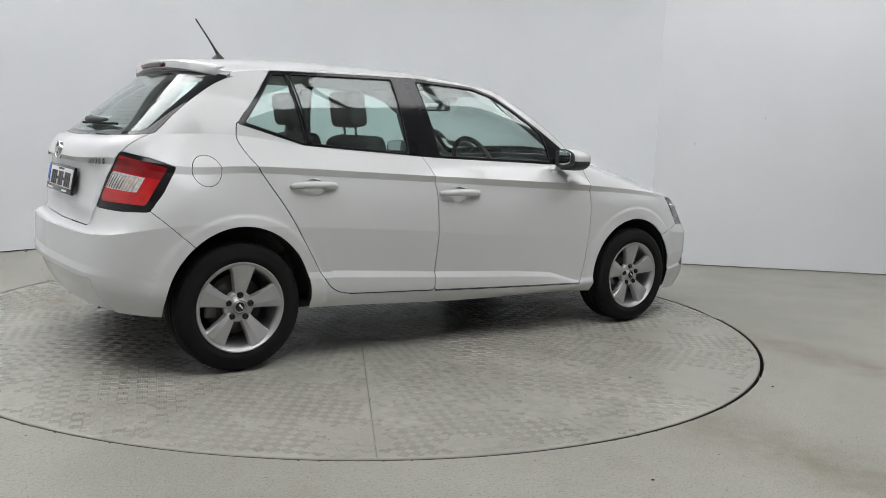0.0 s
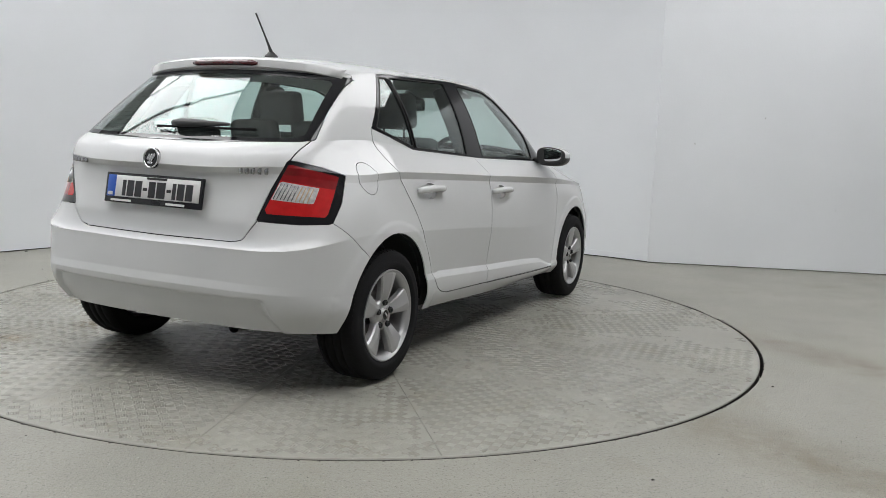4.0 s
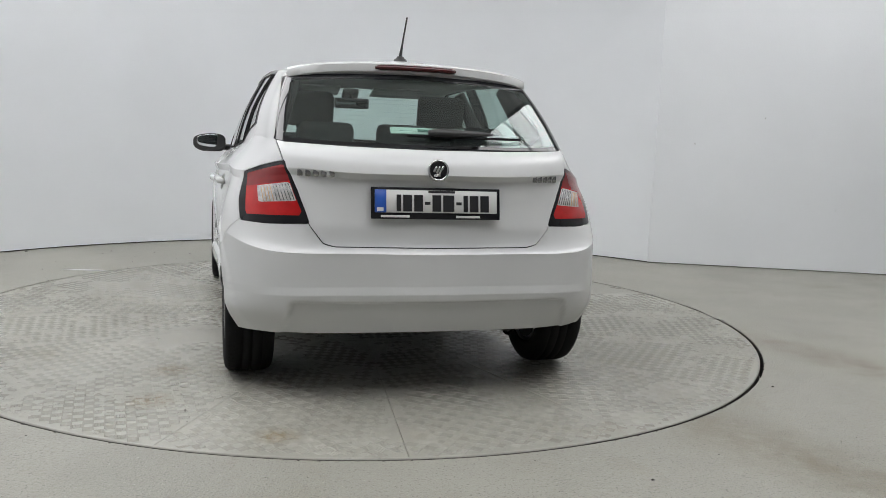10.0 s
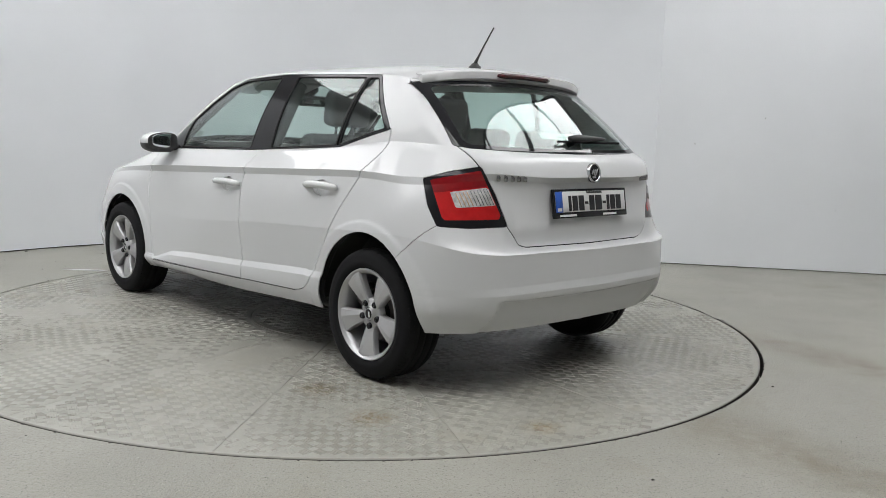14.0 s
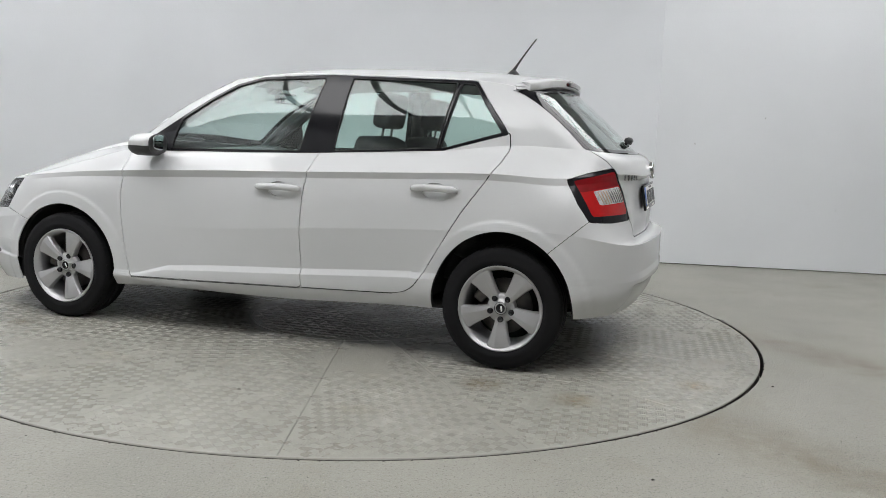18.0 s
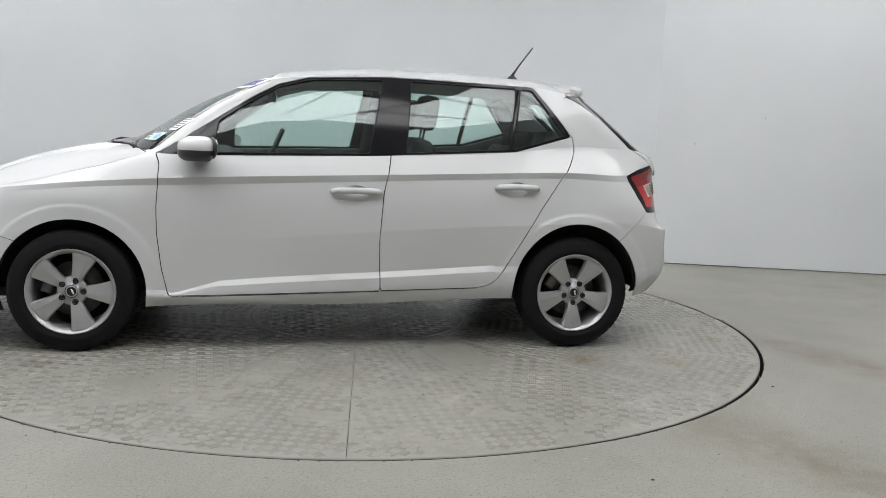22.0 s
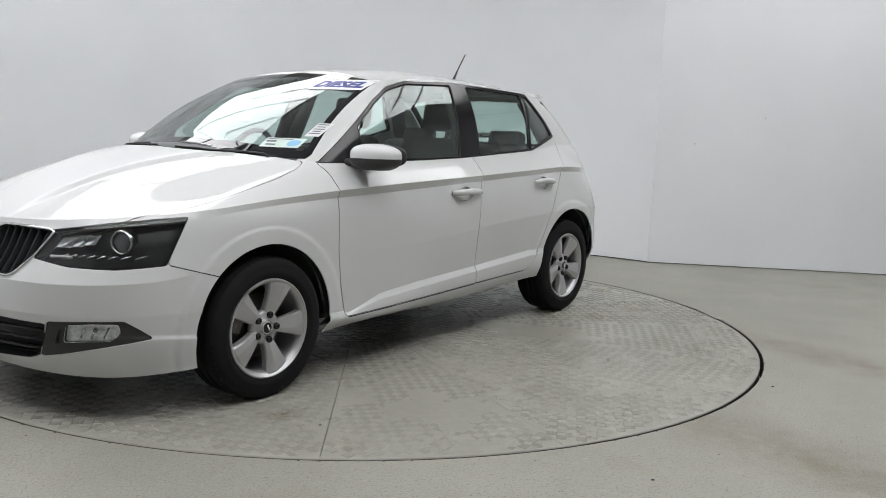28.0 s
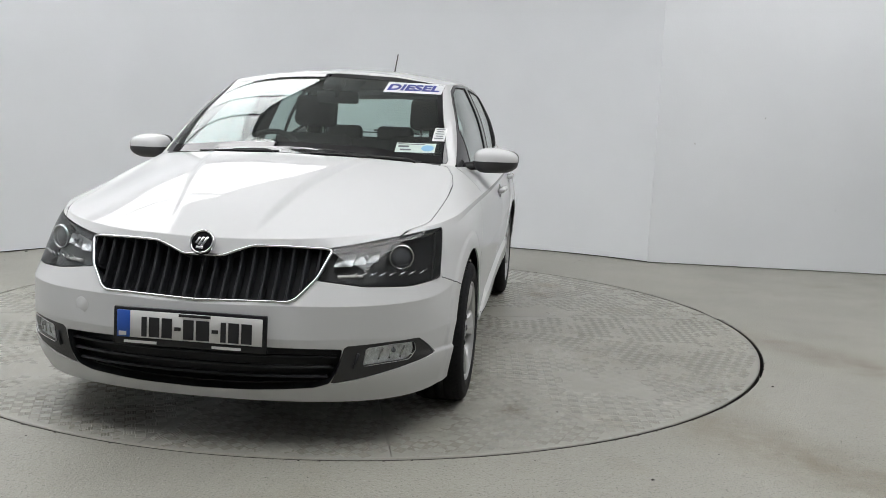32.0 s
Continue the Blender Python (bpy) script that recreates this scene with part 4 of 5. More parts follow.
def on_side(x, z, out=0.0, s=1):
    p, n, _, _ = TREE.ray_cast(Vector((x, 2, z)), Vector((0, -1, 0)))
    n = n if n.y > 0 else -n
    p = p + n * out
    return Vector((p.x, p.y * s, p.z))


def bowl(name, faces, material, parent, both=False, right=False, depth=0.06, label=""):
    """A recess behind an opening: its floor set inwards, with walls up to the skin."""
    me = skin.mesh(name, faces, material, both, right)
    bm = bmesh.new()
    bm.from_mesh(me)
    bm.normal_update()
    rimv = [e for e in bm.edges if e.is_boundary]
    mean = sum((f.normal * f.calc_area() for f in bm.faces), Vector()).normalized()
    back = {v: v.co - (v.normal * 0.3 + mean * 0.7) * depth for v in bm.verts}
    got = bmesh.ops.extrude_edge_only(bm, edges=rimv)
    new_v = {v for v in got["geom"] if isinstance(v, bmesh.types.BMVert)}
    for v, c in back.items():
        v.co = c
    bm.to_mesh(me)
    bm.free()
    me.polygons.foreach_set("use_smooth", [True] * len(me.polygons))
    ob = part(name, me, material, parent, label)
    return sharpen(ob, 40)


def quad_at(q, s, t):
    """A point between four corners: s from the outer to the inner end, t from top to bottom."""
    a, b, c, d = (np.array(v, float) for v in q)
    return (1 - s) * (1 - t) * a + s * (1 - t) * b + s * t * c + (1 - s) * t * d


# tail lamps
TAILQ = ((-1.507, .744, .907), (-1.698, .600, .965), (-1.775, .505, .722), (-1.612, .752, .720))


def tail_zone(s0, s1, t0, t1, rounding=0.006):
    pts = [quad_at(TAILQ, s, t) for s, t in [(s0 + (s1 - s0) * i / 4, t0) for i in range(5)] + [(s1 + (s0 - s1) * i / 4, t1) for i in range(5)]]
    return corner(pts, False, rounding)


red_f, tail_black = skin.split(tail_faces, tail_zone(.11, .965, .06, .87))
clear_f, red_f = skin.split(red_f, tail_zone(.36, .958, .34, .64, .003))
deep_f, red_f = skin.split(red_f, tail_zone(.11, .97, .055, .325, .003))
for right in (False, True):
    lamp = panel("tail_lamp", tail_black, M_BLACK, right=right, depth=0.02, label="red and clear tail lamp with black surround")
    panel("outer_lens", red_f, M_RED, lamp, right=right, depth=0.003, label="bright red lens")
    panel("upper_lens", deep_f, M_REDMID, lamp, right=right, depth=0.003, label="deep red lens")
    panel("clear_lens", clear_f, M_CLEAR, lamp, right=right, depth=0.003, label="clear ribbed reversing lens")
    sy = -1 if right else 1
    for k in range(10):
        u = .385 + k * .06
        a, b = quad_at(TAILQ, u, .36), quad_at(TAILQ, u, .62)
        pts = []
        for q in (a, (a + b) / 2, b):
            p = on_rear(q[1], q[2], .001)
            pts.append((p.x, p.y * sy, p.z))
        part("lens_rib", tube(pts, .0019, 6), M_AMBER if k < 4 else M_REFLECT, lamp)

# headlamps
HEADQ = ((1.565, .752, .748), (1.928, .44, .690), (1.988, .405, .592), (1.662, .76, .579))


def in_head(s, t, inward, sy):
    q = quad_at(HEADQ, s, t)
    p = on_front(q[1], q[2], 0)
    d = Vector((-.85, -.5, 0)).normalized()
    p = p + d * inward
    return Vector((p.x, p.y * sy, p.z))


for right in (False, True):
    sy = -1 if right else 1
    lamp = panel("headlamp", head_faces, M_LENS, right=right, depth=0.003, label="clear headlamp with dark bezel and round projector")
    bowl("bezel", head_faces, M_BEZEL, lamp, right=right, depth=.055, label="dark grey bezel")
    c = in_head(.29, .50, .040, sy)
    turn = Vector((.9, .35 * sy, 0)).to_track_quat("Y", "Z").to_matrix().to_4x4()
    place = Matrix.Translation(c) @ turn
    ring = lathe([(.037, -.01), (.037, .012), (.040, .018), (.044, .016), (.046, .006), (.047, -.02)], 40)
    ring.transform(place)
    part("projector_ring", ring, M_CHROME, lamp, "chrome projector ring")
    ball = bmesh.new()
    bmesh.ops.create_uvsphere(ball, u_segments=24, v_segments=14, radius=.036, matrix=place @ Matrix.Diagonal((1, .55, 1, 1)))
    part("projector_lens", ball, M_BULB, lamp, "round glass projector lens")
    # a hollow reflector of three facets, with its bulb
    for s0, s1, t0, t1 in ((.50, .60, .30, .56), (.605, .72, .27, .60), (.725, .90, .30, .64)):
        bm = bmesh.new()
        grid = [[bm.verts.new(in_head(s0 + (s1 - s0) * i / 4, t0 + (t1 - t0) * j / 4, .030 + .014 * math.sin(math.pi * i / 4) * math.sin(math.pi * j / 4), sy)) for j in range(5)] for i in range(5)]
        for A, B in zip(grid, grid[1:]):
            for j in range(4):
                bm.faces.new((A[j], A[j + 1], B[j + 1], B[j]))
        part("reflector", bm, M_REFLECT, lamp, "bright hollow reflector")
    bm = bmesh.new()
    bmesh.ops.create_uvsphere(bm, u_segments=12, v_segments=8, radius=.009, matrix=Matrix.Translation(in_head(.62, .42, .028, sy)))
    part("bulb", bm, M_BULB, lamp)
    a = [in_head(.05 + .9 * i / 10, .12, .03, sy) for i in range(11)]
    part("upper_bar", tube(a, .004, 8), M_DARKMETAL, lamp)
    for k in range(8):
        u = .08 + k * .085
        p, q = in_head(u, .80, .012, sy), in_head(u + .05, .87, .012, sy)
        part("led_dash", tube([p, q], .0030, 6), M_CLEAR if k > 5 else M_CHROME, lamp)
    p, q = in_head(.84, .90, .010, sy), in_head(.62, .88, .010, sy)
    part("indicator", tube([p, (p + q) / 2, q], .008, 8, flat=.8), M_CLEAR, lamp, "ribbed clear indicator")

# grille: recess, chrome surround and upright slats
GRILLE = [(0, .655), (.07, .655), (.12, .675), (.17, .692), (.25, .694), (.41, .690), (.432, .682), (.40, .60), (.345, .535), (.32, .522), (0, .515)]
g = bowl("grille", grille_faces, M_GRILLE, car, both=True, depth=.05, label="black upright-slat grille with chrome surround")
gp = face_on(GRILLE + [(-.2, .515), (-.2, .655)], True, 0.012).pts
half = [q for q in gp if q[0] > 0.001]
rim_pts = [on_front(y, z, .002) for y, z in half]
mir = [Vector((v.x, -v.y, v.z)) for v in rim_pts[::-1]]
start = on_front(0, .655, .002)
end = on_front(0, .515, .002)
part("chrome_surround", tube([start] + rim_pts + [end] + mir, .0058, 8, closed=True, flat=.9), M_CHROME, g, "chrome strip round the grille")


def span_at(y, pts):
    zs = []
    for (a, b), (c, d) in zip(pts, pts[1:] + pts[:1]):
        if (a - y) * (c - y) < 0:
            zs.append(b + (d - b) * (y - a) / (c - a))
    return (min(zs), max(zs)) if len(zs) > 1 else None


for k in range(-9, 10):
    y = k * .0435
    sp = span_at(abs(y) + 1e-4, GRILLE + [(-.2, .515), (-.2, .655)])
    if not sp or sp[1] - sp[0] < .03:
        continue
    bm = bmesh.new()
    rows = []
    for i in range(7):
        z = sp[0] + .004 + (sp[1] - sp[0] - .008) * i / 6
        p = on_front(y, z, 0)
        rows.append([bm.verts.new((p.x + dx, p.y + dy, z)) for dx, dy in ((-.045, -.0075), (-.014, -.0055), (-.007, 0), (-.014, .0055), (-.045, .0075))])
    for A, B in zip(rows, rows[1:]):
        for q in range(4):
            bm.faces.new((A[q], A[q + 1], B[q + 1], B[q]))
    bmesh.ops.recalc_face_normals(bm, faces=bm.faces)
    part("slat", bm, M_GRILLE, g)

lg = bowl("lower_grille", mouth_faces, M_GRILLE, car, both=True, depth=.07, label="black lower grille with level bars")
for z, w in ((.338, .48), (.300, .47), (.262, .45)):
    pts = [on_front(w * i / 12, z, -.02) for i in range(-12, 13)]
    part("bar", tube(pts, .010, 8, flat=.6), M_GRILLE, lg)
fog_lens, fog_rim = skin.split(fog_faces, corner([(1.95, .572, .367), (1.89, .645, .376), (1.834, .714, .375), (1.827, .718, .343), (1.849, .699, .315), (1.90, .63, .312), (1.952, .559, .304)], True, .008))
for right in (False, True):
    sy = -1 if right else 1
    f = panel("fog_lamp", fog_rim, M_PLASTIC, right=right, shift=-.004, depth=.02, label="fog lamp in a dark plastic surround")
    bowl("reflector", fog_lens, M_FOGLAMP, f, right=right, depth=.016, label="chrome fog lamp reflector")
    panel("lens", fog_lens, M_LENS, f, right=right, shift=-.003, depth=.002)
    for y in (.61, .642, .676):
        a, b = on_front(y, .322, -.016), on_front(y + .014, .362, -.016)
        part("facet", tube([(a.x, a.y * sy, a.z), (b.x, b.y * sy, b.z)], .004, 6), M_CHROME, f)
    c = on_front(.655, .352, -.012)
    bmf = bmesh.new()
    bmesh.ops.create_uvsphere(bmf, u_segments=14, v_segments=10, radius=.009, matrix=Matrix.Translation((c.x, c.y * sy, c.z)))
    part("bulb", bmf, M_BULB, f)
    a, b = on_front(.53, .30, .0), on_front(.545, .35, .0)
    part("fin", tube([(a.x, a.y * sy, a.z), (b.x, b.y * sy, b.z)], .006, 6), M_GRILLE, f)


# number plates: the writing becomes plain bars
def plate(centre, tilt, facing):
    top = part("number_plate", box(.012, .532, .126, bevel=.004), M_BLACK, car, "white number plate in a black holder with blue band")
    top.matrix_local = Matrix.Translation(centre) @ Matrix.Rotation(0 if facing > 0 else math.pi, 4, "Z") @ Matrix.Rotation(radians(tilt), 4, "Y")
    part("field", box(.004, .504, .090, pose(.0062, 0, .007), .001, 1), M_PLATE, top, "reflective white field")
    part("band", box(.004, .046, .090, pose(.0075, -.229, .007), .001, 1), M_BLUE, top)
    x = -.165
    for w in (.018, .036, .036, .022, .036, .046, .022, .018, .036, .036):
        h = .012 if w == .022 else .066
        part("bar", box(.004, w, h, pose(.0082, x + w / 2, 0)), M_INK, top, smooth=False)
        x += w + .0085
    part("bar", box(.004, .11, .009, pose(.0082, .02, .046)), M_INK, top, smooth=False)
    part("bar", box(.004, .026, .014, pose(.0095, -.231, -.026)), M_PLATE, top, smooth=False)
    part("bar", box(.003, .115, .009, pose(.0058, -.17, -.0525)), M_PLATE, top, smooth=False)
    part("bar", box(.003, .10, .009, pose(.0058, .13, -.0525)), M_PLATE, top, smooth=False)
    return top


plate((2.072, 0, .418), -3, 1)
plate((-1.805, 0, .812), -10, -1)


def emblem(centre, direction, r):
    m = Matrix.Translation(centre) @ Vector(direction).to_track_quat("Y", "Z").to_matrix().to_4x4()
    bm = lathe([(r, -.012), (r, .002), (r * .97, .005), (r * .86, .005), (r * .82, .001)], 40)
    bm.transform(m)
    e = part("emblem", bm, M_CHROME, car, "round chrome and black emblem")
    bm = lathe([(0, .001), (r * .84, .001)], 40)
    bm.transform(m)
    part("disc", bm, M_BLACK, e)
    for k in range(3):
        bm = box(r * .22, .004, r * .95 - k * r * .18, m @ pose(-r * .25 + k * r * .28, .003, r * .05 * k, 0, -28, 0), .002, 1)
        part("chrome_mark", bm, M_CHROME, e)
    bm = box(r * .6, .004, r * .2, m @ pose(r * .1, .003, -r * .45), .002, 1)
    part("chrome_mark", bm, M_CHROME, e)


emblem((-1.816, 0, .945), (-1, 0, .12), .043)
emblem((1.978, 0, .699), (.9, 0, .42), .043)
# badges: plain chrome bars in place of the lettering
for y0, y1, z in ((.55, .402, .921), (-.414, -.538, .919)):
    n = 5
    badge = new("badge")
    badge.parent = car
    for k in range(n):
        y = y0 + (y1 - y0) * (k + .5) / n
        p = on_rear(y, z, .003)
        part("chrome_bar", box(.005, abs(y1 - y0) / n * .70, .026, Matrix.Translation(p), .0015, 1), M_BADGE, badge)

# spoiler, high brake lamp, aerial, rear wiper
bm = bmesh.new()
rows = []
for i in range(-20, 21):
    y = .548 * i / 20
    u = abs(i / 20)
    xr = -1.378 + .05 * u ** 2 + .06 * u ** 8
    up = TREE.ray_cast(Vector((-1.185, abs(y), 2)), Vector((0, 0, -1)))[0].z
    zt = 1.388 - .028 * u ** 2 - .016 * u ** 6
    rows.append([bm.verts.new(v) for v in ((-1.185, y, up + .002), (-1.25, y, up - .004 + (zt - up) * .25 + .002), (xr + .05, y, zt + .006), (xr + .008, y, zt + .001), (xr, y, zt - .006),
                                           (xr + .002, y, zt - .036), (xr + .012, y, zt - .043), (xr + .07, y, zt - .045), (-1.2, y, zt - .03))])
for A, B in zip(rows, rows[1:]):
    for q in range(9):
        bm.faces.new((A[q], A[(q + 1) % 9], B[(q + 1) % 9], B[q]))
bm.faces.new(rows[0])
bm.faces.new(rows[-1][::-1])
bmesh.ops.recalc_face_normals(bm, faces=bm.faces)
spoiler = sharpen(part("spoiler", bm, M_PAINT, tailgate, "white roof spoiler over the rear window"), 50)
pts = [(-1.381 + .05 * (y / .548) ** 2, y, 1.366 - .028 * (y / .548) ** 2) for y in np.linspace(-.182, .182, 15)]
part("brake_lamp", tube(pts, [.006] + [.0125] * 13 + [.006], 10, flat=1.0), M_REDDARK, spoiler, "dark red high brake lamp")
aerial = part("aerial", lathe([(0, .012), (.014, .012), (.02, .004), (.03, -.004), (.032, -.012)], 24, "z"), M_PLASTIC, car, "black roof aerial")
aerial.location = (-1.045, 0, 1.432)
part("rod", tube([(0, 0, .01), (-.02, 0, .04), (-.05, 0, .085), (-.118, 0, .178)], [.0095, .006, .0042, .0038], 10), M_PLASTIC, aerial)
wip = part("rear_wiper", tube([on_rear(y, 1.075 + .01 * abs(y), .022) for y in np.linspace(.01, -.27, 9)], [.016, .023, .024, .022, .020, .017, .014, .011, .007], 8, flat=.8), M_PLASTIC, tailgate, "black rear wiper")
part("blade", tube([on_rear(y, 1.066, .014) for y in np.linspace(.1, -.40, 12)], .006, 6), M_RUBBER, wip)

# front wipers and cowl
BELT_Y, BELT_Z = (0, .25, .45, .6), (.99, .985, .972, .958)


def on_cowl(y, up, out):
    return on_front(y, float(np.interp(abs(y), BELT_Y, BELT_Z)) + up, out)


for y0, y1 in ((.56, .12), (-.02, -.44)):
    w = part("front_wiper", tube([on_cowl(y, -.002, .003) for y in np.linspace(y0, y1, 12)], .0034, 8), M_PLASTIC, car, "black windscreen wiper resting at the base of the screen")
    part("arm", tube([on_cowl(y0 - .02, -.006, .004), on_cowl(y0 - .06, -.001, .008), on_cowl((y0 + y1) / 2, .0, .006)], [.006, .005, .003], 8), M_PLASTIC, w)

for d, bar, sy in dividers:
    part("divider", tube([on_side(x, z, .001, sy) for x, z in bar], .009, 10, flat=.35), M_BLACK, d, "black bar before the quarter window")

# black strip added along the foot of the doors, so the joint reads dark
for sy in (1, -1):
    for x0, z0, x1, z1 in ((.785, .2685, -.21, .2985), (-.22, .3012, -.70, .3190)):
        part("door_joint_line", tube([on_side(x0 + (x1 - x0) * i / 14, z0 + (z1 - z0) * i / 14, .0, sy) for i in range(15)], .0017, 8), M_UNDER, car, "thin black strip along a joint")



# rubber seals round the panes
def even(points, step=.02):
    """A closed line with its long runs divided."""
    out = []
    for a, b in zip(points, list(points[1:]) + [points[0]]):
        a, b = np.array(a, float), np.array(b, float)
        k = max(1, int(np.linalg.norm(b - a) / step))
        out.extend(a + (b - a) * i / k for i in range(k))
    return out


for right in (False, True):
    sy = -1 if right else 1
    for d, line in ((doors[2 if right else 0], glass_f), (doors[3 if right else 1], glass_r), (doors[3 if right else 1], glass_q)):
        part("pane_seal", tube([on_side(x, z, -.0005, sy) for x, z in even(line.pts)], .0028, 8, closed=True), M_UNDER, d, "thin black strip along a joint")

# door handles and mirrors
for right in (False, True):
    sy = -1 if right else 1
    for d, x0, x1, z in ((doors[2 if right else 0], .035, -.205, .792), (doors[3 if right else 1], -.785, -1.005, .829)):
        pts, rad = [], []
        for i in range(15):
            u = i / 14
            lift = .022 * min(1, (1 - abs(2 * u - 1)) * 5) ** .5
            pts.append(on_side(x0 + (x1 - x0) * u, z + .004 * math.sin(math.pi * u), lift + .002, sy))
            rad.append(.0162 * (1 - .30 * abs(2 * u - 1) ** 8))
        part("handle", tube(pts, rad, 12, flat=1.0), M_PAINT, d, "white door handle")
        bowl("handle_cup", cup_f if x0 > 0 else cup_r, M_PAINT, d, right=right, depth=.022)
    d = doors[2 if right else 0]

    def shell(cx, cy, cz, ax, ay, az, e, zmin, zmax):
        """A rounded housing between two heights, flat towards the rear."""
        bm = bmesh.new()
        bmesh.ops.create_uvsphere(bm, u_segments=40, v_segments=28, radius=1)
        for v in bm.verts:
            x, y, z = v.co
            f = lambda q: math.copysign(abs(q) ** e, q)
            x, y, z = f(x), f(y), f(z)
            if x < 0:
                x *= .55
            taper = 1 - .22 * max(y, 0)
            v.co = (cx + ax * x - .02 * y, (cy + ay * y) * sy, min(max(cz + az * z * taper, zmin), zmax))
        bmesh.ops.recalc_face_normals(bm, faces=bm.faces)
        return bm

    mirror = sharpen(part("door_mirror", shell(.645, .862, .978, .105, .102, .056, .70, .970, 1.06), M_PAINT, d, "white door mirror with black base"), 60)
    sharpen(part("mirror_base", shell(.645, .862, .972, .106, .102, .062, .70, .918, .9695), M_PLASTIC, mirror, "black lower half"), 60)
    part("mirror_foot", tube([(.70, .70 * sy, .945), (.675, .78 * sy, .945), (.65, .84 * sy, .948)], [.035, .028, .03], 12, flat=.6), M_PLASTIC, mirror)
    part("mirror_surround", shell(.590, .864, .980, .012, .099, .052, .62, .93, 1.05), M_PLASTIC, mirror, "black surround of the mirror glass")
    part("mirror_glass", shell(.584, .864, .986, .006, .076, .040, .5, .93, 1.05), M_MIRROR, mirror, "reflecting mirror glass")
    part("indicator", box(.05, .012, .012, pose(.625, .952 * sy, .972, 0, 0, 12 * sy), .004, 2), M_CLEAR, mirror)


# wheels
def spoke():
    """One broad alloy spoke, flat on its face and dished to the hub."""
    bm = bmesh.new()
    prof = [(.045, .025, -.012), (.075, .029, -.004), (.11, .037, .004), (.15, .048, .009), (.185, .060, .010), (.198, .065, .006)]
    rows = []
    for r, w, y in prof:
        rows.append([bm.verts.new((s * w, yy, r)) for s, yy in ((-1, y - .035), (-1, y - .010), (-.88, y - .001), (-.30, y + .0035), (-.22, y + .003), (.62, y - .004), (.9, y - .006), (1, y - .014), (1, y - .035))])
    for A, B in zip(rows, rows[1:]):
        for q in range(8):
            bm.faces.new((A[q], A[q + 1], B[q + 1], B[q]))
    bmesh.ops.recalc_face_normals(bm, faces=bm.faces)
    if sum(f.normal.y for f in bm.faces) < 0:
        bmesh.ops.reverse_faces(bm, faces=bm.faces)
    return bm


def wheel(turn):
    """Built with its outer face towards +y."""
    bm = lathe([(.180, -.17), (.186, -.10), (.182, -.02), (.188, .004), (.196, .010), (.2025, .017), (.207, .016), (.209, .008), (.205, -.02), (.198, -.17)], 72)
    w = sharpen(part("wheel", bm, M_ALLOY, None, "silver five-spoke alloy wheel"), 40)
    tread = [(.203, -.175), (.232, -.186), (.268, -.184), (.287, -.172), (.2945, -.150), (.2965, -.137), (.290, -.135), (.290, -.129), (.2968, -.127), (.297, -.096), (.2905, -.094), (.2905, -.088),
             (.297, -.086), (.297, -.056), (.2905, -.054), (.2905, -.048), (.2968, -.046), (.2962, -.020), (.2935, -.006), (.286, .010), (.283, .011), (.281, .0145), (.262, .0205), (.240, .022), (.236, .0235), (.222, .020), (.211, .013), (.206, .010)]
    part("tyre", lathe(tread, 120), M_RUBBER, w, "black tyre with shallow grooves")
    # cross cuts of the tread shoulder
    V, F = [], []
    for k in range(72):
        a = 2 * math.pi * k / 72
        c, s = math.cos(a), math.sin(a)
        for y0, y1 in ((-.020, .006), (-.178, -.148)):
            b = len(V)
            r0, r1 = (.2962, .2885) if y1 > 0 else (.2800, .2945)
            for da, rr, y in ((-.012, r0, y0), (.012, r0, y0), (.012, r1, y1), (-.012, r1, y1)):
                ca, sa = math.cos(a + da), math.sin(a + da)
                V.append((ca * (rr - .0002), y, sa * (rr - .0002)))
            F.append((b, b + 1, b + 2, b + 3))
    lug = part("tread_edge", mesh_from("tread_edge", V, F, M_RUBBER, smooth=False), M_RUBBER, w)
    tagged(thick(lug, .004, 0), kind="stuff")
    for k in range(5):
        m = Matrix.Rotation(radians(72 * k + turn), 4, "Y")
        bm = spoke()
        bm.transform(m)
        sharpen(part("spoke", bm, M_ALLOY, w), 12)
        a = m @ Vector((0, -.004, .055))
        nut = lathe([(0, .001), (.005, .001), (.006, .005), (.011, .005), (.0135, .002), (.0155, -.008)], 16)
        nut.transform(Matrix.Translation(a))
        part("wheel_bolt", nut, M_BLACK, w)
    part("hub", lathe([(.072, -.04), (.070, -.016), (.060, -.012), (.036, -.010), (.034, -.004), (.031, -.003)], 40), M_ALLOY, w)
    part("hub_cap", lathe([(0, 0), (.021, -.001), (.0225, -.001)], 32), M_BLACK, w, "black hub cap with chrome mark")
    part("cap_ring", lathe([(.022, -.0005), (.024, .001), (.027, .0), (.0285, -.006)], 32), M_ALLOY, w)
    part("hub_mark", box(.008, .003, .026, pose(-.005, .0005, 0, 0, 25, 0), .001, 1), M_WHITE, w)
    part("brake_disc", lathe([(.06, -.075), (.135, -.075), (.135, -.095), (.06, -.095)], 48), M_DARKMETAL, w, "dark steel brake disc")
    # added disc that blacks out the open barrel behind the brake
    part("barrel_blank", lathe([(0, -.160), (.176, -.160), (.176, -.166), (0, -.166)], 40), M_UNDER, w, "black disc added to darken the wheel behind the spokes")
    part("caliper", box(.055, .05, .11, pose(.12 * math.cos(.3), -.07, .12 * math.sin(.3), 0, -18, 0), .012, 2), M_DARKMETAL, w)
    return w


w0 = wheel(196)
w0.parent = car
FRONT = Matrix.Diagonal((.977, 1, .977, 1))
w0.matrix_local = pose(1.235, .818, .288) @ FRONT
tagged(w0, group="wheels of the car")
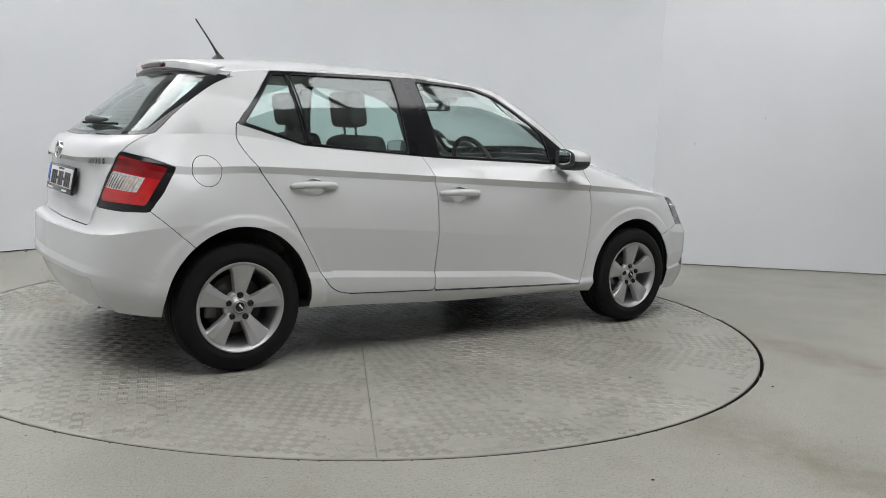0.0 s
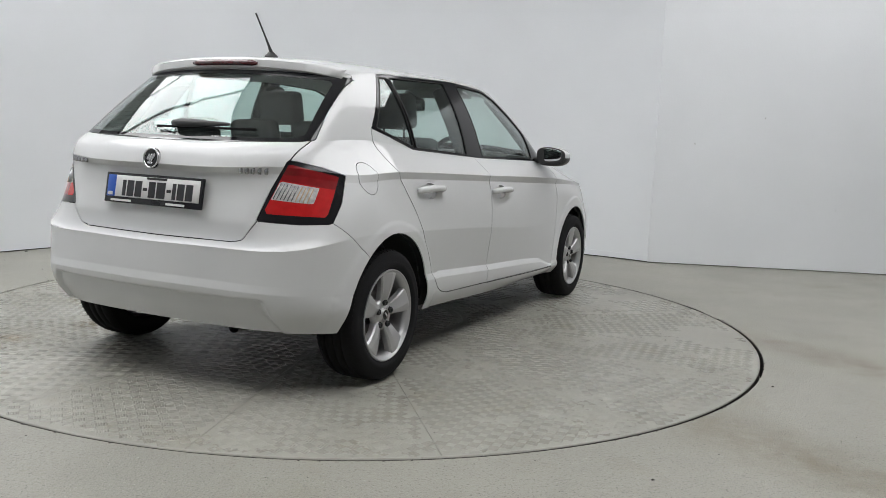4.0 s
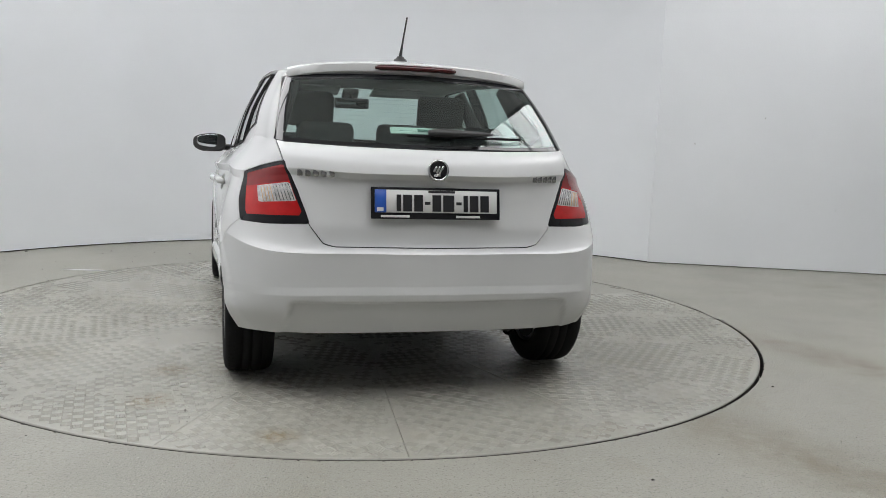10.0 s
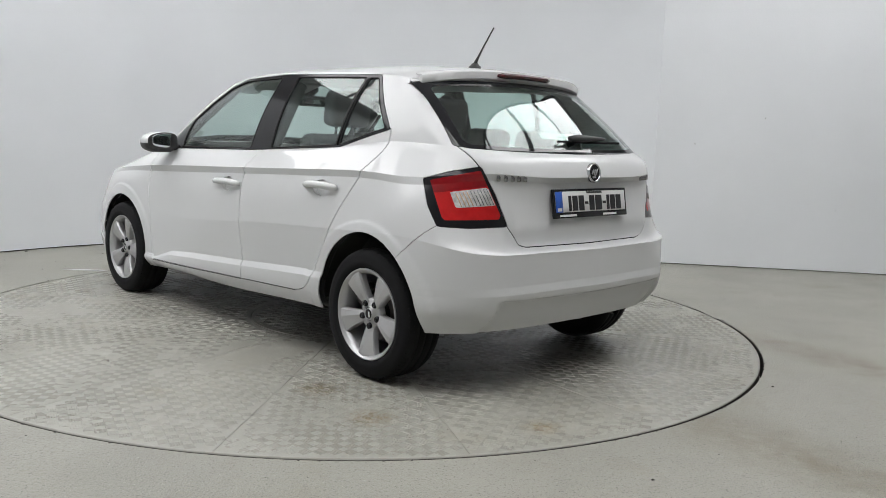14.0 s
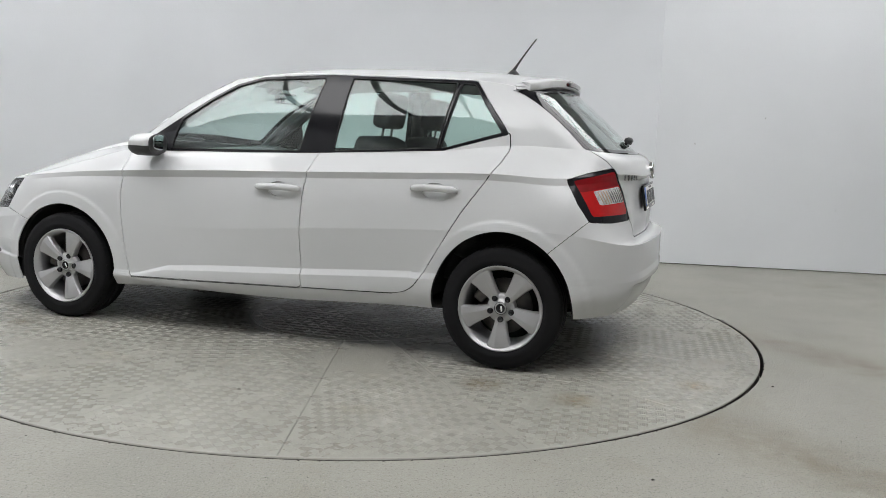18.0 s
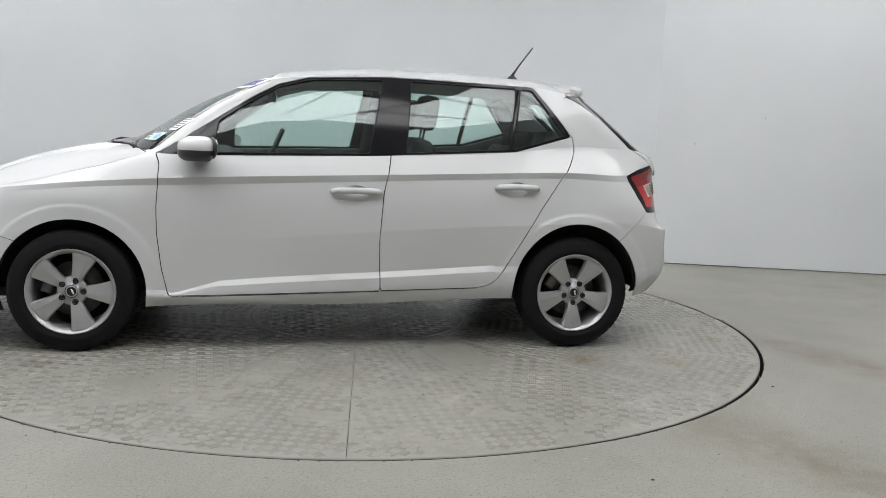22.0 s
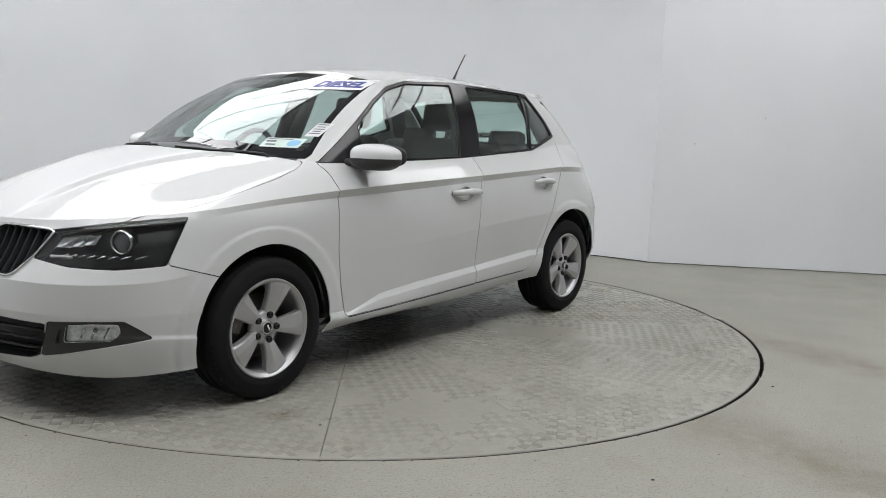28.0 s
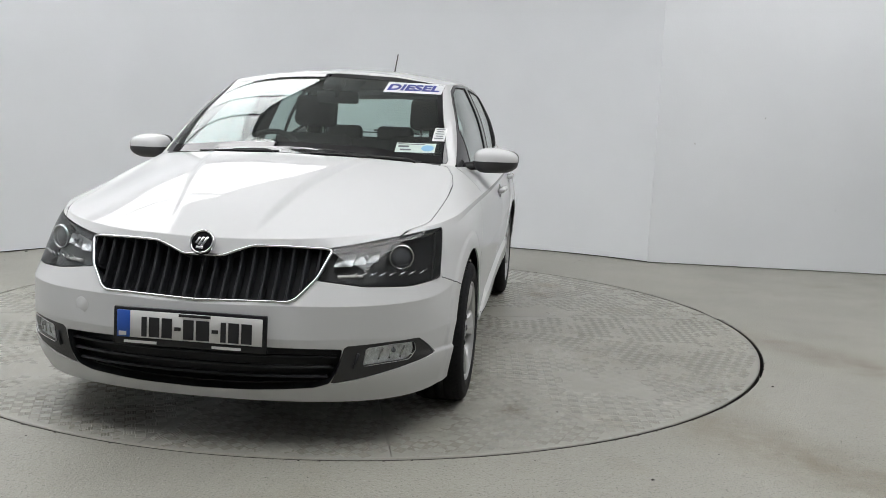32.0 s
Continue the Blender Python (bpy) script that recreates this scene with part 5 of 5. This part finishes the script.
for x, s, turn in ((-1.235, 1, 0), (1.235, -1, 3), (-1.235, -1, -4)):
    c = copy_thing(w0, pose(x, (.818 if x > 0 else .788) * s, .288 if x > 0 else .294, 0, 0, 0 if s > 0 else 180) @ pose(0, 0, 0, 0, turn - 16 + (36 if s < 0 else 0), 0) @ (FRONT if x > 0 else Matrix.Identity(4)))

# wheel houses and underside
for cx, cz in WHEELS:
    for s in (1, -1):
        bm = lathe([(.362, .0), (.362, .30), (.05, .30)], 40, "y", (radians(2), radians(178)))
        bm.transform(Matrix.Translation((cx, .765 * s, cz)) @ Matrix.Diagonal((.985, -s, .98 if cx > 0 else 1.03, 1)))
        bmesh.ops.recalc_face_normals(bm, faces=bm.faces)
        part("arch_liner", bm, M_UNDER, car, "black wheel-arch liner")
part("floor_pan", box(3.1, 1.10, .05, pose(.2, 0, .235), .02), M_UNDER, car, "black underside")
part("sill_pan", box(1.60, 1.36, .03, pose(.0, 0, .25), .01), M_UNDER, car)
# unseen plate added to keep light out from under the tail
part("rear_light_stop", box(.40, .96, .03, pose(-1.49, 0, .305), .01), M_UNDER, car)
part("front_tray", box(.5, .9, .03, pose(1.6, 0, .215), .01), M_UNDER, car)
part("exhaust_tip", lathe([(.026, -.1), (.026, .02), (.022, .02), (.022, -.08)], 24, "x"), M_CHROME, car, "chrome exhaust tip").location = (-1.63, -.36, .274)
part("silencer", tube([(-1.5, -.45, .30), (-1.5, .35, .30)], .08, 16, flat=.8), M_DARKMETAL, car)
part("tow_cover", lathe([(0, .002), (.027, .002), (.03, 0)], 28, "x"), M_PAINT, car).matrix_local = Matrix.Translation(on_front(-.42, .46, -.0012)) @ Matrix.Rotation(radians(-18), 4, "Z")


# ---- the car: inside and stickers ----
def cushion(sx, sy, sz, m, bevel=.04):
    return box(sx, sy, sz, m, bevel, 4)


def seat(x, y):
    s = part("seat", cushion(.50, .48, .16, pose(x + .22, y, .45, 0, -6, 0), .06), M_CLOTH, car, "black cloth front seat with headrest")
    part("backrest", cushion(.13, .47, .62, pose(x - .10, y, .76, 0, -17, 0), .055), M_CLOTH, s)
    for k in (-1, 1):
        part("bolster", cushion(.17, .08, .46, pose(x - .065, y + .195 * k, .73, 0, -17, 0), .035), M_CLOTH, s)
        part("headrest_post", tube([(x - .195, y + .06 * k, 1.02), (x - .215, y + .06 * k, 1.13)], .007, 8), M_CHROME, s, "chrome headrest post")
    part("headrest", cushion(.10, .255, .185, pose(x - .225, y, 1.195, 0, -10, 0), .042), M_CLOTH, s)


seat(-.26, .36)
seat(-.26, -.36)
bench = part("rear_bench", cushion(.48, 1.22, .16, pose(-.72, 0, .47, 0, -6, 0), .06), M_CLOTH, car, "black cloth rear bench")
part("backrest", cushion(.13, 1.24, .56, pose(-1.04, 0, .76, 0, -20, 0), .05), M_CLOTH, bench)
for y in (-.36, 0, .36):
    part("headrest", cushion(.09, .25, .11, pose(-1.16, y, 1.065, 0, -14, 0), .04), M_CLOTH, bench)
part("parcel_shelf", box(.46, 1.12, .02, pose(-1.42, 0, .985), .008), M_TRIM, car, "black parcel shelf")
# dashboard
bm = bmesh.new()
rows = []
for i in range(-14, 15):
    y = .68 * i / 14
    u = abs(y) / .68
    hump = .035 * math.exp(-((y + .36) / .17) ** 2)
    rows.append([bm.verts.new(v) for v in ((.98 - .12 * u * u, y, .93), (.84 - .08 * u * u, y, .945 + hump * .3), (.62, y, .935 + hump), (.52, y, .90 + hump), (.48, y, .80), (.52, y, .62), (.66, y, .45))])
for A, B in zip(rows, rows[1:]):
    for q in range(6):
        bm.faces.new((A[q], A[q + 1], B[q + 1], B[q]))
bmesh.ops.recalc_face_normals(bm, faces=bm.faces)
dash = part("dashboard", bm, M_TRIM, car, "dark grey dashboard")
for y in (-.60, -.09, .09, .60):
    v = part("air_vent", box(.02, .12, .07, pose(.492, y, .85, 0, -12, 0), .008), M_PLASTIC, dash)
    for k in range(4):
        part("vent_slat", box(.024, .10, .004, pose(.488, y, .826 + k * .016, 0, -12, 0)), M_DARKMETAL, v, smooth=False)
sw = Matrix.Translation((.36, -.36, .90)) @ Matrix.Rotation(radians(-24), 4, "Y")
wheel_rim = [sw @ Vector((0, .182 * math.cos(a), .182 * math.sin(a))) for a in np.linspace(0, 2 * math.pi, 36, endpoint=False)]
steer = part("steering_wheel", tube(wheel_rim, .015, 10, closed=True), M_PLASTIC, car, "black three-spoke steering wheel")
part("hub_pad", cushion(.06, .15, .12, sw, .025), M_PLASTIC, steer)
for a in (0, 180, 270):
    part("spoke", box(.02, .13, .035, sw @ pose(0, 0, 0, a, 0, 0) @ pose(0, .115, 0), .008), M_PLASTIC, steer)
part("steering_column", tube([(.38, -.36, .89), (.56, -.36, .80)], .04, 14), M_PLASTIC, steer)
mir_in = part("interior_mirror", box(.03, .22, .065, pose(.335, 0, 1.255, 0, -2, 0), .014, 3), M_PLASTIC, car, "black interior mirror")
part("glass", box(.004, .20, .05, pose(.3185, 0, 1.255, 0, -2, 0), .002), M_MIRROR, mir_in)
part("stem", tube([(.35, 0, 1.26), (.385, 0, 1.31)], .012, 10), M_PLASTIC, mir_in)
part("sensor_box", box(.09, .10, .04, pose(.40, 0, 1.315, 0, 28, 0), .012), M_PLASTIC, mir_in)
for s in (1, -1):
    part("inner_pillar", tube([(.80, .655 * s, .965), (.56, .605 * s, 1.14), (.33, .54 * s, 1.30)], .028, 10), M_TRIM, car)
    part("inner_pillar", tube([(-.245, .695 * s, .93), (-.285, .61 * s, 1.15), (-.295, .52 * s, 1.315)], [.045, .04, .03], 12), M_TRIM, car)
    part("inner_pillar", tube([(-1.24, .60 * s, 1.07), (-1.16, .56 * s, 1.20), (-1.09, .52 * s, 1.31)], .05, 12), M_TRIM, car)
    part("sun_visor", box(.15, .36, .015, pose(.20, .28 * s, 1.325, 0, 16, 0), .006), M_LINER, car)


def text_mesh(words, size, shear=0.0, bold=0.0):
    cu = bpy.data.curves.new("words", "FONT")
    cu.body, cu.size, cu.shear, cu.offset, cu.extrude = words, size, shear, bold, .0006
    cu.align_x, cu.align_y = "CENTER", "CENTER"
    ob = bpy.data.objects.new("words", cu)
    scene.collection.objects.link(ob)
    me = bpy.data.meshes.new_from_object(ob.evaluated_get(bpy.context.evaluated_depsgraph_get()))
    bpy.data.objects.remove(ob)
    return me


def lay_on_screen(me_or_bm, y, z, out, turn=0.0):
    """Bends a flat piece (x right, y up, seen from outside) on to the windscreen."""
    bm = me_or_bm if isinstance(me_or_bm, bmesh.types.BMesh) else None
    if bm is None:
        bm = bmesh.new()
        bm.from_mesh(me_or_bm)
    lean = .52
    c, s = math.cos(radians(turn)), math.sin(radians(turn))
    for v in bm.verts:
        a, b = v.co.x * c - v.co.y * s, v.co.x * s + v.co.y * c
        p = on_front(y + a, z + b * lean, out + v.co.z)
        v.co = p
    return bm


def sheet(w, h, nx=16, ny=6, t=.0006):
    bm = bmesh.new()
    bmesh.ops.create_grid(bm, x_segments=nx, y_segments=ny, size=.5, matrix=Matrix.Diagonal((w, h, 1, 1)))
    for v in bm.verts:
        v.co.z = t
    return bm


st = part("fuel_sticker", lay_on_screen(sheet(.272, .108), .418, 1.306, .0015), M_WHITE, car, "white windscreen sticker with blue fuel lettering")
words = text_mesh("DIESEL", .1, .08, .0035)
xs, ys = [v.co.x for v in words.vertices], [v.co.y for v in words.vertices]
for v in words.vertices:
    v.co.x = (v.co.x - (min(xs) + max(xs)) / 2) * .246 / (max(xs) - min(xs))
    v.co.y = (v.co.y - (min(ys) + max(ys)) / 2) * .064 / (max(ys) - min(ys))
part("lettering", lay_on_screen(words, .418, 1.306, .0032), M_BLUEINK, st, "bold slanted blue lettering", smooth=False)
st2 = part("printed_sheet", lay_on_screen(sheet(.165, .078), .52, 1.021, .0015), M_PALESHEET, car, "pale green printed sheet on the windscreen")
part("blue_seal", lay_on_screen(lathe([(0, 0), (.001, 0), (.026, 0)], 24, "z"), .57, 1.02, .003), M_PALEBLUE, st2)
for dy, dz, w, h in ((-.02, .014, .11, .006), (-.05, .004, .045, .014), (-.04, -.010, .045, .012)):
    part("bar", lay_on_screen(sheet(w, h, 4, 1), .52 + dy, 1.021 + dz, .0032), M_INKPALE, st2)
st3 = part("notice_sticker", lay_on_screen(sheet(.05, .115, 6, 6), .605, 1.083, .0015, 0), M_WHITE, car, "small white printed notice on the windscreen")
for k in range(5):
    part("bar", lay_on_screen(sheet(.036 - .008 * (k % 2), .007, 4, 1), .605, 1.105 - k * .010, .0032, 0), M_INKPALE, st3)

# rear window: dealer strip as plain bars, heater wires
strip = part("dealer_strip", box(.003, .32, .035, Matrix.Translation(on_rear(.0, 1.105, -.012)) @ Matrix.Rotation(radians(45), 4, "Y")), M_PALEGREEN, tailgate, "pale strip inside the rear window", smooth=False)
for y0, w in ((.0, .05), (-.075, .07), (-.15, .07)):
    part("bar", box(.002, w, .014, Matrix.Translation(on_rear(y0 + .02, 1.105, -.009)) @ Matrix.Rotation(radians(45), 4, "Y")), M_GREENINK, strip, smooth=False)
for k in range(12):
    z = 1.065 + k * .018
    part("heater_wire", tube([on_rear(y, z, -.0065) for y in np.linspace(-.44 + k * .004, .44 - k * .004, 13)], .0004, 4), M_DARKMETAL, tailgate)


# ---- motion ----
def motions():
    rows_t, rows_c = [], []
    for i, a in enumerate(TURN):
        r = radians(a)
        rows_t.append((2 * i, pose(0, 0, 0, 0, 0, a)))
        rows_c.append((2 * i, pose(CAR_X * math.cos(r) - CAR_Y * math.sin(r), CAR_X * math.sin(r) + CAR_Y * math.cos(r), 0, 0, 0, a)))
    walk(table, rows_t)
    walk(car, rows_c)


motions()
